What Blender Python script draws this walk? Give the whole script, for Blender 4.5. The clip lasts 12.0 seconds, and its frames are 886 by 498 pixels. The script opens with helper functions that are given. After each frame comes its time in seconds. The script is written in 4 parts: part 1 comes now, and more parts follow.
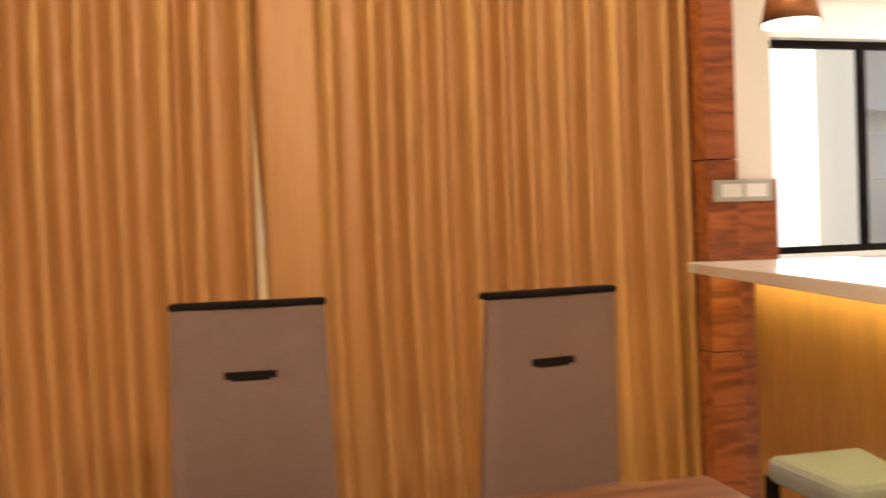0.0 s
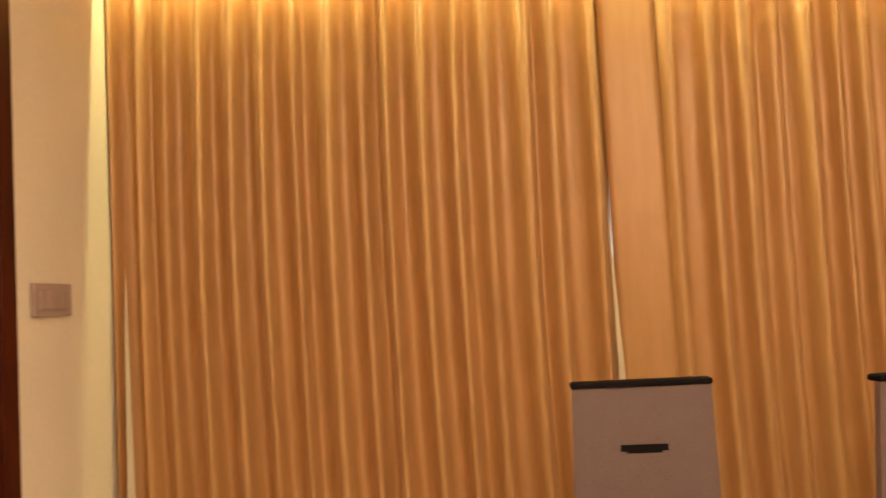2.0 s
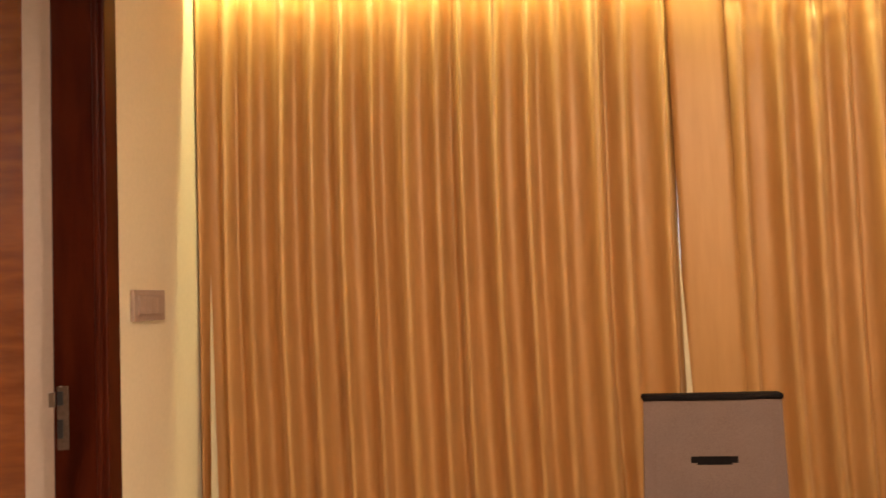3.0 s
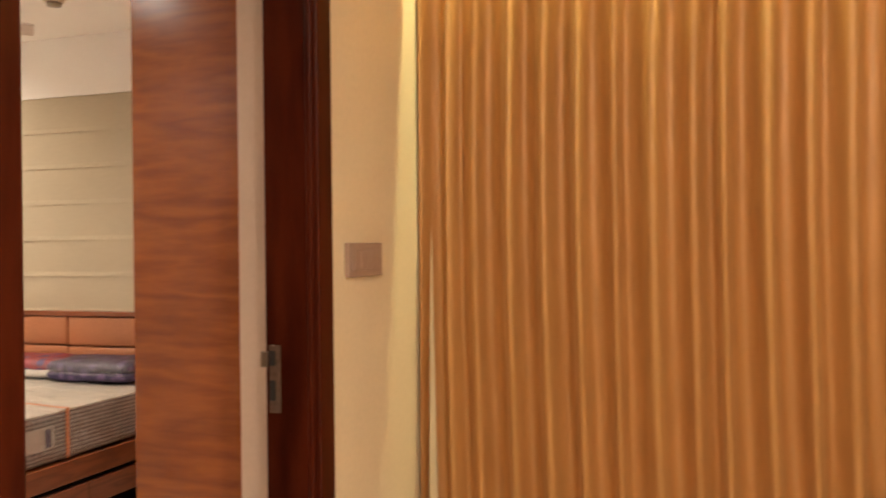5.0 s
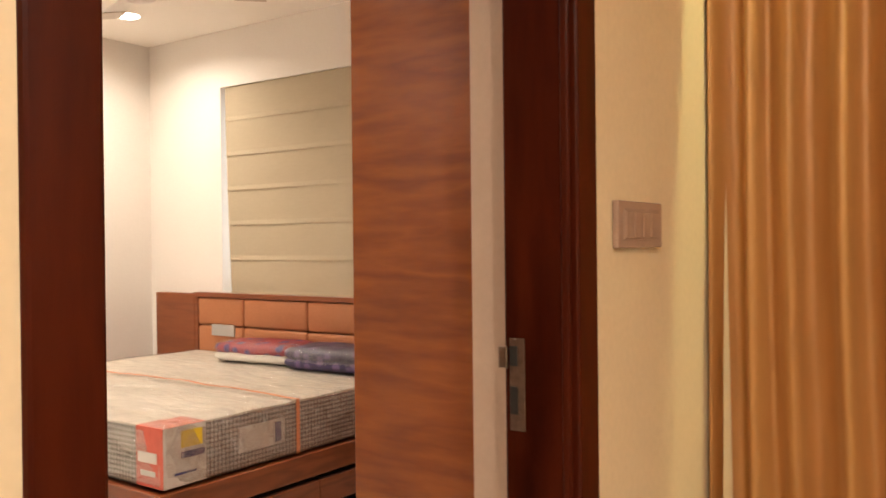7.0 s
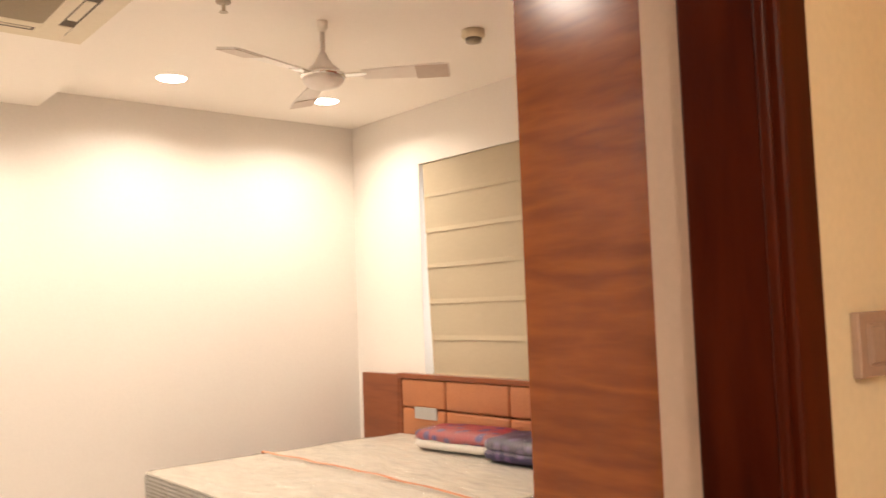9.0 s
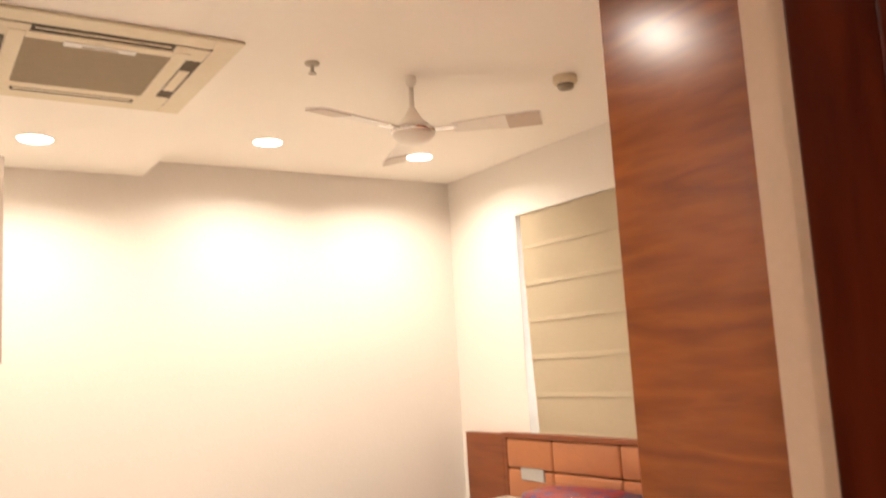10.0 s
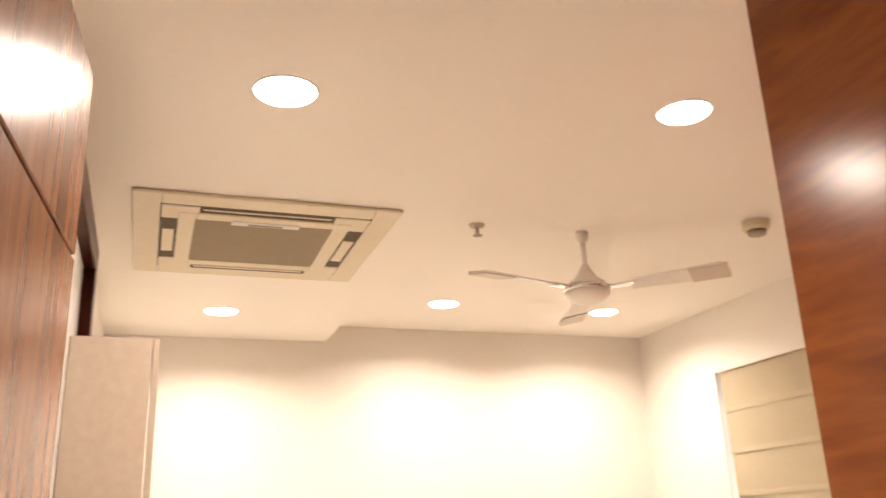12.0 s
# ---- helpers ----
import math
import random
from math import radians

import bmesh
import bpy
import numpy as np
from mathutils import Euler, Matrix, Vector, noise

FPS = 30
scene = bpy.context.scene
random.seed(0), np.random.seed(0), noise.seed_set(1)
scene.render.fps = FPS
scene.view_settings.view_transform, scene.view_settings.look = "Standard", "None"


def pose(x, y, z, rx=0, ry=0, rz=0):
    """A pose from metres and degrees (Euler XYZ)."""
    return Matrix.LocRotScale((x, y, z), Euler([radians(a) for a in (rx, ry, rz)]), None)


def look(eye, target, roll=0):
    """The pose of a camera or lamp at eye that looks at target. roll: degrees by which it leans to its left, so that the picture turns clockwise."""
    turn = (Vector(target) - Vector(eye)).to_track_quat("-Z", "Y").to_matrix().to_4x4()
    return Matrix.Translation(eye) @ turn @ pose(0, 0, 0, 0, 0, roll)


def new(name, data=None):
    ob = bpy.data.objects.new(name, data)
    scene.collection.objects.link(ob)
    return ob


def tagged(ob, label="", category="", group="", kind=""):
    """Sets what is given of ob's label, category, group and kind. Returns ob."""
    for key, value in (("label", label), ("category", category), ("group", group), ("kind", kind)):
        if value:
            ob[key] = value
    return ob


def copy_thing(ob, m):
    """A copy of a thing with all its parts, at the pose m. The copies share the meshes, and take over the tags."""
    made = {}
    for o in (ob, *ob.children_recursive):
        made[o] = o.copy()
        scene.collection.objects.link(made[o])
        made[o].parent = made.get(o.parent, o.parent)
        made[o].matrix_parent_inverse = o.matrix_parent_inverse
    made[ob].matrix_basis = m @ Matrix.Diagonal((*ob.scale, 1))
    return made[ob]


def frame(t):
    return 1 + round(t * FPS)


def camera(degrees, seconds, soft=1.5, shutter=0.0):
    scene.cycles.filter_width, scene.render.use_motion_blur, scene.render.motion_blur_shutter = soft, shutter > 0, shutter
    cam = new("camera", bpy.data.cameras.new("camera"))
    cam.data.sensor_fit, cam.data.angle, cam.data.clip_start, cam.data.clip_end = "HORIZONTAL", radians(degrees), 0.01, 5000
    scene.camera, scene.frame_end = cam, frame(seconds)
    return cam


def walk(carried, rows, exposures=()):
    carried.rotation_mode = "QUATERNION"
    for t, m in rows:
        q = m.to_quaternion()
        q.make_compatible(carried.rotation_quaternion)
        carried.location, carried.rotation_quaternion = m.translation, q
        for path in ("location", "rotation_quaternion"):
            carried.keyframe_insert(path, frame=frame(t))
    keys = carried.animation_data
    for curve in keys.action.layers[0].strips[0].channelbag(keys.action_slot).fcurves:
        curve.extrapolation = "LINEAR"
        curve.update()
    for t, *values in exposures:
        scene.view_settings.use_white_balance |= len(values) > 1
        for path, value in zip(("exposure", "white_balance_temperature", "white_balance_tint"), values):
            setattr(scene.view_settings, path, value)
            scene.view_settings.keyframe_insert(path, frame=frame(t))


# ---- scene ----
cam = camera(55.0, 12.0, 1.5, 0.6)
PATH = [
    (0, (1.739, -2.174, 1.14), (2.199, -0.228, 1.11), -2),
    (0.5, (1.61, -2.165, 1.196), (1.853, -0.18, 1.167), -1.9),
    (1, (1.457, -2.188, 1.164), (1.598, -0.194, 1.204), -2.6),
    (1.5, (1.359, -2.256, 1.2), (1.406, -0.259, 1.285), -2.1),
    (2, (1.234, -2.372, 1.262), (1.209, -0.375, 1.37), -3),
    (2.5, (1.14, -2.452, 1.29), (1.081, -0.456, 1.392), -2.7),
    (2.7, (1.149, -2.481, 1.296), (1.063, -0.487, 1.418), -2.3),
    (4.3, (1.118, -2.318, 1.332), (0.679, -0.367, 1.343), -2.4),
    (4.5, (1.089, -2.221, 1.356), (0.591, -0.284, 1.364), -1.8),
    (5, (1.047, -2.106, 1.346), (0.397, -0.216, 1.340), -0.6),
    (5.5, (0.982, -1.948, 1.321), (0.153, -0.129, 1.280), -1.1),
    (6, (0.864, -1.779, 1.266), (-0.111, -0.034, 1.209), -0.2),
    (6.5, (0.781, -1.649, 1.266), (-0.296, 0.036, 1.229), -0.6),
    (7, (0.724, -1.539, 1.273), (-0.433, 0.092, 1.261), -0.6),
    (7.2, (0.700, -1.500, 1.281), (-0.489, 0.108, 1.266), -1.0),
    (8.8, (0.604, -1.209, 1.393), (-0.905, 0.097, 1.518), -1.8),
    (9, (0.594, -1.192, 1.389), (-0.936, 0.078, 1.524), -2.05),
    (9.5, (0.566, -1.146, 1.379), (-1.057, 0.011, 1.546), -2.8),
    (10, (0.510, -1.088, 1.406), (-1.154, -0.013, 1.677), -3.4),
    (10.5, (0.453, -1.045, 1.442), (-1.239, -0.054, 1.836), -4.2),
    (11, (0.414, -0.989, 1.471), (-1.296, -0.094, 1.997), -4.5),
    (11.5, (0.397, -0.940, 1.502), (-1.342, -0.149, 2.095), -4.2),
    (12, (0.386, -0.863, 1.519), (-1.406, -0.234, 2.147), -2.2),
]
walk(cam, [(t, look(e, g, r)) for t, e, g, r in PATH], ((0.0, 0.0), (7.4, 0.0), (8.8, 0.13), (12.0, 0.24)))

# ---- light ----
world = bpy.data.worlds.new("sky")
scene.world = world
world.use_nodes = True
wn = world.node_tree.nodes
sky = wn.new("ShaderNodeTexSky")
sky.sky_type = "NISHITA"
sky.sun_disc = False
sky.sun_elevation, sky.sun_rotation = radians(50), radians(200)
world.node_tree.links.new(sky.outputs[0], wn["Background"].inputs[0])
wn["Background"].inputs[1].default_value = 0.12


def area(name, m, watts, sx, sy, colour, shape="RECTANGLE", spread=180):
    d = bpy.data.lights.new(name, "AREA")
    d.energy, d.size, d.size_y, d.color, d.shape = watts, sx, sy, colour, shape
    d.spread = radians(spread)
    ob = new(name, d)
    ob.matrix_world = m
    return ob


WARM = (1.0, 0.852, 0.715)
GOLD = (1.0, 0.95, 0.34)
COVE = (0.93, 0.95, 0.50)
BED_LAMPS = ((-1.56, -0.588, 2.595), (-3.85, -0.556, 2.595), (-1.555, 0.606, 2.69), (-3.855, 0.617, 2.69), (-3.86, 1.600, 2.69))
# the dining lamps are unseen, added at guessed spots to light curtain and walls
DINE_FILL_LAMPS = ((1.3, -1.75, 2.69), (2.7, -1.75, 2.69), (1.3, -3.5, 2.69), (2.7, -3.5, 2.69))
for x, y, z in BED_LAMPS:
    area("downlight_glow", pose(x, y, z - 0.022), 14.6, 0.15, 0.15, WARM, "DISK", 152)
for x, y, z in DINE_FILL_LAMPS:
    area("downlight_glow", pose(x, y, z - 0.022), 33, 0.15, 0.15, WARM, "DISK")
# strip lamp hidden in the curtain pelmet, strip lamp under the bar top, daylight in the kitchen window
area("cove_strip_glow", pose(1.68, 0.612, 2.642, 0), 36, 3.3, 0.014, COVE)
area("bar_strip_glow", pose(3.15, -0.458, 0.970, 0, 0, -15), 4.6, 0.02, 2.0, GOLD)
area("kitchen_daylight", pose(6.1, 2.98, 1.65, 90, 0, 180), 90, 1.6, 1.3, (1.0, 0.97, 0.93))
area("bedroom_daylight", pose(-2.95, 2.315, 1.64, -90), 10, 1.4, 1.2, (1.0, 0.97, 0.93))
# unseen fill light added to brighten the kitchen, without a fitting
area("kitchen_fill_light", pose(5.0, 0.8, 2.64), 45, 0.3, 0.3, (1.0, 0.95, 0.88), "DISK")


# ---- materials ----
def material(name, rough=0.5, metal=0.0):
    m = bpy.data.materials.new(name)
    m.use_nodes = True
    b = m.node_tree.nodes["Principled BSDF"]
    b.inputs["Roughness"].default_value, b.inputs["Metallic"].default_value = rough, metal
    return m, m.node_tree.nodes, m.node_tree.links, b


def grain(name, lo, hi, scale, rough, bump=0.05, detail=6, metal=0.0, stretch=(1, 1, 1), mottle=0.25, gloss_var=0.08):
    """Two-scale noise: fine grain between two colours, broad mottling over it, bump and uneven gloss."""
    m, n, k, b = material(name, rough, metal)
    co = n.new("ShaderNodeTexCoord")
    mp = n.new("ShaderNodeMapping")
    mp.inputs["Scale"].default_value = stretch
    k.new(co.outputs["Object"], mp.inputs["Vector"])
    fine, broad = n.new("ShaderNodeTexNoise"), n.new("ShaderNodeTexNoise")
    fine.inputs["Scale"].default_value, fine.inputs["Detail"].default_value = scale, detail
    broad.inputs["Scale"].default_value, broad.inputs["Detail"].default_value = scale * 0.06 + 1.2, 3
    for q in (fine, broad):
        k.new(mp.outputs[0], q.inputs["Vector"])
    mix = n.new("ShaderNodeMix")
    mix.data_type = "FLOAT"
    mix.inputs[0].default_value = mottle
    k.new(fine.outputs["Fac"], mix.inputs[2])
    k.new(broad.outputs["Fac"], mix.inputs[3])
    ramp = n.new("ShaderNodeValToRGB")
    ramp.color_ramp.elements[0].position, ramp.color_ramp.elements[1].position = 0.3, 0.7
    ramp.color_ramp.elements[0].color, ramp.color_ramp.elements[1].color = (*lo, 1), (*hi, 1)
    k.new(mix.outputs[0], ramp.inputs[0])
    k.new(ramp.outputs[0], b.inputs["Base Color"])
    rr = n.new("ShaderNodeMapRange")
    rr.inputs["To Min"].default_value, rr.inputs["To Max"].default_value = max(0.03, rough - gloss_var), rough + gloss_var
    k.new(broad.outputs["Fac"], rr.inputs["Value"])
    k.new(rr.outputs[0], b.inputs["Roughness"])
    if bump:
        bp = n.new("ShaderNodeBump")
        bp.inputs["Strength"].default_value, bp.inputs["Distance"].default_value = bump, 0.004
        k.new(fine.outputs["Fac"], bp.inputs["Height"])
        k.new(bp.outputs[0], b.inputs["Normal"])
    return m


def veneer(name, dark, mid, light, rough, along="X", ring=7.0, fine=1.0):
    """Wood veneer: long streaks with wavering cathedral figure and fine pores; along names the grain's axis."""
    m, n, k, b = material(name, rough)
    co = n.new("ShaderNodeTexCoord")
    mp = n.new("ShaderNodeMapping")
    s = {"X": (0.8, 4.6, 4.6), "Y": (4.6, 0.8, 4.6), "Z": (4.6, 4.6, 0.8)}[along]
    mp.inputs["Scale"].default_value = [c * fine if c > 1 else c for c in s]
    k.new(co.outputs["Object"], mp.inputs["Vector"])
    warp = n.new("ShaderNodeTexNoise")
    warp.inputs["Scale"].default_value, warp.inputs["Detail"].default_value = 1.6, 4
    k.new(mp.outputs[0], warp.inputs["Vector"])
    mul = n.new("ShaderNodeMath")
    mul.operation = "MULTIPLY"
    mul.inputs[1].default_value = ring
    k.new(warp.outputs["Fac"], mul.inputs[0])
    fr = n.new("ShaderNodeMath")
    fr.operation = "PINGPONG"
    fr.inputs[1].default_value = 0.5
    k.new(mul.outputs[0], fr.inputs[0])
    pores = n.new("ShaderNodeTexNoise")
    pores.inputs["Scale"].default_value, pores.inputs["Detail"].default_value, pores.inputs["Roughness"].default_value = 26, 8, 0.7
    mp2 = n.new("ShaderNodeMapping")
    mp2.inputs["Scale"].default_value = {"X": (0.12, 1, 1), "Y": (1, 0.12, 1), "Z": (1, 1, 0.12)}[along]
    k.new(co.outputs["Object"], mp2.inputs["Vector"])
    k.new(mp2.outputs[0], pores.inputs["Vector"])
    add = n.new("ShaderNodeMath")
    add.operation = "MULTIPLY_ADD"
    add.inputs[1].default_value = 0.85
    k.new(pores.outputs["Fac"], add.inputs[0])
    k.new(fr.outputs[0], add.inputs[2])
    ramp = n.new("ShaderNodeValToRGB")
    e = ramp.color_ramp.elements
    e[0].position, e[1].position = 0.35, 0.95
    e[0].color, e[1].color = (*dark, 1), (*light, 1)
    x = e.new(0.62)
    x.color = (*mid, 1)
    k.new(add.outputs[0], ramp.inputs[0])
    k.new(ramp.outputs[0], b.inputs["Base Color"])
    bp = n.new("ShaderNodeBump")
    bp.inputs["Strength"].default_value, bp.inputs["Distance"].default_value = 0.06, 0.002
    k.new(pores.outputs["Fac"], bp.inputs["Height"])
    k.new(bp.outputs[0], b.inputs["Normal"])
    return m


def glow(name, colour, strength):
    m, n, k, b = material(name)
    b.inputs["Base Color"].default_value = (*colour, 1)
    b.inputs["Emission Color"].default_value = (*colour, 1)
    b.inputs["Emission Strength"].default_value = strength
    return m


CREAM = grain("cream_paint", (0.64, 0.51, 0.33), (0.69, 0.55, 0.36), 60, 0.55, 0.04)
WHITE = grain("white_wall_paint", (0.79, 0.742, 0.68), (0.82, 0.772, 0.708), 60, 0.6, 0.03)
CEIL = grain("white_ceiling_paint", (0.925, 0.868, 0.785), (0.945, 0.888, 0.805), 50, 0.7, 0.02)
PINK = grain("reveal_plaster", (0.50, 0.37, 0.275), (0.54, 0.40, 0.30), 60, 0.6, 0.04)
FLOOR = grain("polished_floor_tile", (0.70, 0.66, 0.60), (0.78, 0.74, 0.68), 6, 0.12, 0.0, gloss_var=0.03)
PANEL = veneer("walnut_veneer", (0.188, 0.044, 0.0062), (0.232, 0.058, 0.0086), (0.280, 0.075, 0.0116), 0.225, "X", 5.0, 1.0)
LEAF = veneer("door_veneer", (0.17, 0.050, 0.019), (0.26, 0.085, 0.034), (0.33, 0.118, 0.048), 0.24, "Z", 2.6, 1.4)
BEDWOOD = veneer("bed_veneer", (0.185, 0.048, 0.014), (0.215, 0.057, 0.017), (0.245, 0.068, 0.021), 0.3, "X", 3.0, 1.5)
RAILWOOD = veneer("rail_veneer", (0.15, 0.042, 0.013), (0.20, 0.058, 0.018), (0.25, 0.078, 0.026), 0.3, "Y")
FRAMEWOOD = veneer("polished_dark_teak", (0.022, 0.0027, 0.0008), (0.037, 0.0048, 0.0014), (0.058, 0.0085, 0.0024), 0.30, "Z", 3.0)
FRAMEWOOD.node_tree.nodes["Principled BSDF"].inputs["Specular IOR Level"].default_value = 0.12
CLADDING = veneer("redwood_cladding", (0.14, 0.03, 0.008), (0.26, 0.065, 0.016), (0.36, 0.10, 0.03), 0.35, "X")
TABLEWOOD = veneer("table_wood", (0.05, 0.018, 0.008), (0.10, 0.035, 0.015), (0.15, 0.06, 0.025), 0.3, "X")
BARPANEL = veneer("bar_laminate", (0.27, 0.115, 0.034), (0.32, 0.14, 0.042), (0.37, 0.165, 0.052), 0.4, "Z")
LEATHER = grain("taupe_leatherette", (0.130, 0.074, 0.056), (0.175, 0.106, 0.082), 220, 0.5, 0.12)
DARKTRIM = grain("black_trim", (0.006, 0.004, 0.003), (0.010, 0.006, 0.005), 90, 0.75, 0.03)
DARKTRIM.node_tree.nodes["Principled BSDF"].inputs["Specular IOR Level"].default_value = 0.08
TAN = grain("tan_upholstery", (0.36, 0.13, 0.05), (0.46, 0.18, 0.075), 180, 0.45, 0.1)
LINEN = grain("linen_blind", (0.43, 0.36, 0.25), (0.495, 0.42, 0.295), 260, 0.85, 0.15, stretch=(1, 1, 3))
PLASTIC = grain("ivory_plastic", (0.70, 0.605, 0.43), (0.75, 0.655, 0.48), 30, 0.4, 0.0)
WHITEPLASTIC = grain("white_plastic", (0.74, 0.72, 0.68), (0.80, 0.78, 0.74), 30, 0.35, 0.0)
GRILLE = grain("filter_grille", (0.26, 0.20, 0.12), (0.34, 0.27, 0.17), 300, 0.7, 0.2)
BLACK = grain("black_slot", (0.010, 0.008, 0.006), (0.02, 0.016, 0.012), 60, 0.6, 0.0)
CHROME = grain("chrome", (0.75, 0.74, 0.72), (0.85, 0.84, 0.82), 40, 0.12, 0.0, metal=1.0, gloss_var=0.04)
IVORY = grain("ivory_enamel", (0.84, 0.79, 0.72), (0.88, 0.83, 0.76), 30, 0.35, 0.0)
STEEL = grain("brushed_steel", (0.30, 0.25, 0.19), (0.38, 0.32, 0.25), 160, 0.35, 0.05, metal=1.0)
SWITCHMETAL = grain("bronze_grey_plastic", (0.31, 0.20, 0.145), (0.37, 0.24, 0.175), 90, 0.35, 0.03)
BRASSGREY = grain("dull_brass", (0.46, 0.40, 0.30), (0.54, 0.47, 0.36), 120, 0.45, 0.0)
SLOT = grain("slot_shade_brown", (0.085, 0.058, 0.03), (0.12, 0.085, 0.045), 60, 0.7, 0.0)
STRIKE = grain("worn_bronze", (0.085, 0.05, 0.03), (0.14, 0.085, 0.055), 90, 0.45, 0.03, metal=0.4)
QUARTZ = grain("cream_quartz", (0.68, 0.60, 0.50), (0.76, 0.68, 0.58), 120, 0.2, 0.0)
GRANITE = grain("black_granite", (0.01, 0.01, 0.01), (0.05, 0.05, 0.05), 160, 0.15, 0.0)
LACQUER = grain("cream_laminate", (0.39, 0.31, 0.245), (0.44, 0.355, 0.285), 40, 0.3, 0.0)
GREYFAB = grain("grey_upholstery", (0.36, 0.345, 0.32), (0.44, 0.42, 0.39), 160, 0.7, 0.1)
STOOLCLOTH = grain("stool_cloth", (0.20, 0.19, 0.175), (0.26, 0.25, 0.23), 160, 0.7, 0.1)
TIPTAN = grain("pale_tan_enamel", (0.60, 0.50, 0.41), (0.66, 0.56, 0.46), 30, 0.4, 0.0)
COPPER = grain("copper_shade", (0.36, 0.15, 0.06), (0.44, 0.19, 0.08), 40, 0.35, 0.0, metal=0.7)
LAMPGLOW = glow("lamp_diffuser", (1.0, 0.93, 0.82), 14)
PENDANTGLOW = glow("pendant_inside", (1.0, 0.96, 0.9), 4)
STRIPGLOW = glow("led_strip", (1.0, 0.75, 0.25), 6)


def satin():
    """Curtain satin: brown-gold with vertical slubs, a crinkled sheen and a fine weave."""
    m, n, k, b = material("curtain_satin", 0.46)
    co = n.new("ShaderNodeTexCoord")
    mp = n.new("ShaderNodeMapping")
    mp.inputs["Scale"].default_value = (1, 1, 0.12)
    k.new(co.outputs["Object"], mp.inputs["Vector"])
    slub, weave, crease = n.new("ShaderNodeTexNoise"), n.new("ShaderNodeTexNoise"), n.new("ShaderNodeTexNoise")
    slub.inputs["Scale"].default_value, slub.inputs["Detail"].default_value = 34, 3
    weave.inputs["Scale"].default_value, weave.inputs["Detail"].default_value = 420, 2
    crease.inputs["Scale"].default_value, crease.inputs["Detail"].default_value, crease.inputs["Distortion"].default_value = 9, 4, 1.2
    k.new(mp.outputs[0], slub.inputs["Vector"])
    k.new(co.outputs["Object"], weave.inputs["Vector"])
    k.new(co.outputs["Object"], crease.inputs["Vector"])
    ramp = n.new("ShaderNodeValToRGB")
    e = ramp.color_ramp.elements
    e[0].position, e[1].position = 0.3, 0.72
    e[0].color, e[1].color = (0.435, 0.203, 0.057, 1), (0.49, 0.236, 0.071, 1)
    k.new(slub.outputs["Fac"], ramp.inputs[0])
    k.new(ramp.outputs[0], b.inputs["Base Color"])
    b.inputs["Metallic"].default_value = 0.22
    b.inputs["Sheen Weight"].default_value = 0.3
    b.inputs["Sheen Roughness"].default_value = 0.3
    b.inputs["Specular IOR Level"].default_value = 0.75
    b.inputs["Sheen Tint"].default_value = (1.0, 0.68, 0.36, 1)
    b.inputs["Anisotropic"].default_value = 0.3
    add = n.new("ShaderNodeMath")
    add.operation = "MULTIPLY_ADD"
    add.inputs[1].default_value = 0.12
    k.new(weave.outputs["Fac"], add.inputs[0])
    k.new(crease.outputs["Fac"], add.inputs[2])
    bp = n.new("ShaderNodeBump")
    bp.inputs["Strength"].default_value, bp.inputs["Distance"].default_value = 0.22, 0.004
    k.new(add.outputs[0], bp.inputs["Height"])
    k.new(bp.outputs[0], b.inputs["Normal"])
    return m


def ticking():
    """Quilted grey and white mattress cloth."""
    m, n, k, b = material("mattress_cloth", 0.6)
    co = n.new("ShaderNodeTexCoord")
    ch = n.new("ShaderNodeTexChecker")
    ch.inputs["Scale"].default_value = 72
    ch.inputs["Color1"].default_value, ch.inputs["Color2"].default_value = (0.09, 0.085, 0.08, 1), (0.52, 0.49, 0.45, 1)
    turn, mp = n.new("ShaderNodeMapping"), n.new("ShaderNodeMapping")
    turn.inputs["Rotation"].default_value = (0, 0, radians(45))
    mp.inputs["Scale"].default_value = (0, 1.41, 1)
    mp.inputs["Rotation"].default_value = (radians(45), 0, 0)
    mp.inputs["Location"].default_value = (0.005, 0, 0)
    k.new(co.outputs["Object"], turn.inputs["Vector"])
    k.new(turn.outputs[0], mp.inputs["Vector"])
    k.new(mp.outputs[0], ch.inputs["Vector"])
    no = n.new("ShaderNodeTexNoise")
    no.inputs["Scale"].default_value = 5
    k.new(co.outputs["Object"], no.inputs["Vector"])
    mix = n.new("ShaderNodeMix")
    mix.data_type = "RGBA"
    fade = n.new("ShaderNodeMath")
    fade.operation = "MULTIPLY"
    fade.inputs[1].default_value = 0.45
    k.new(no.outputs["Fac"], fade.inputs[0])
    k.new(fade.outputs[0], mix.inputs[0])
    k.new(ch.outputs["Color"], mix.inputs[6])
    mix.inputs[7].default_value = (0.30, 0.28, 0.25, 1)
    k.new(mix.outputs[2], b.inputs["Base Color"])
    return m


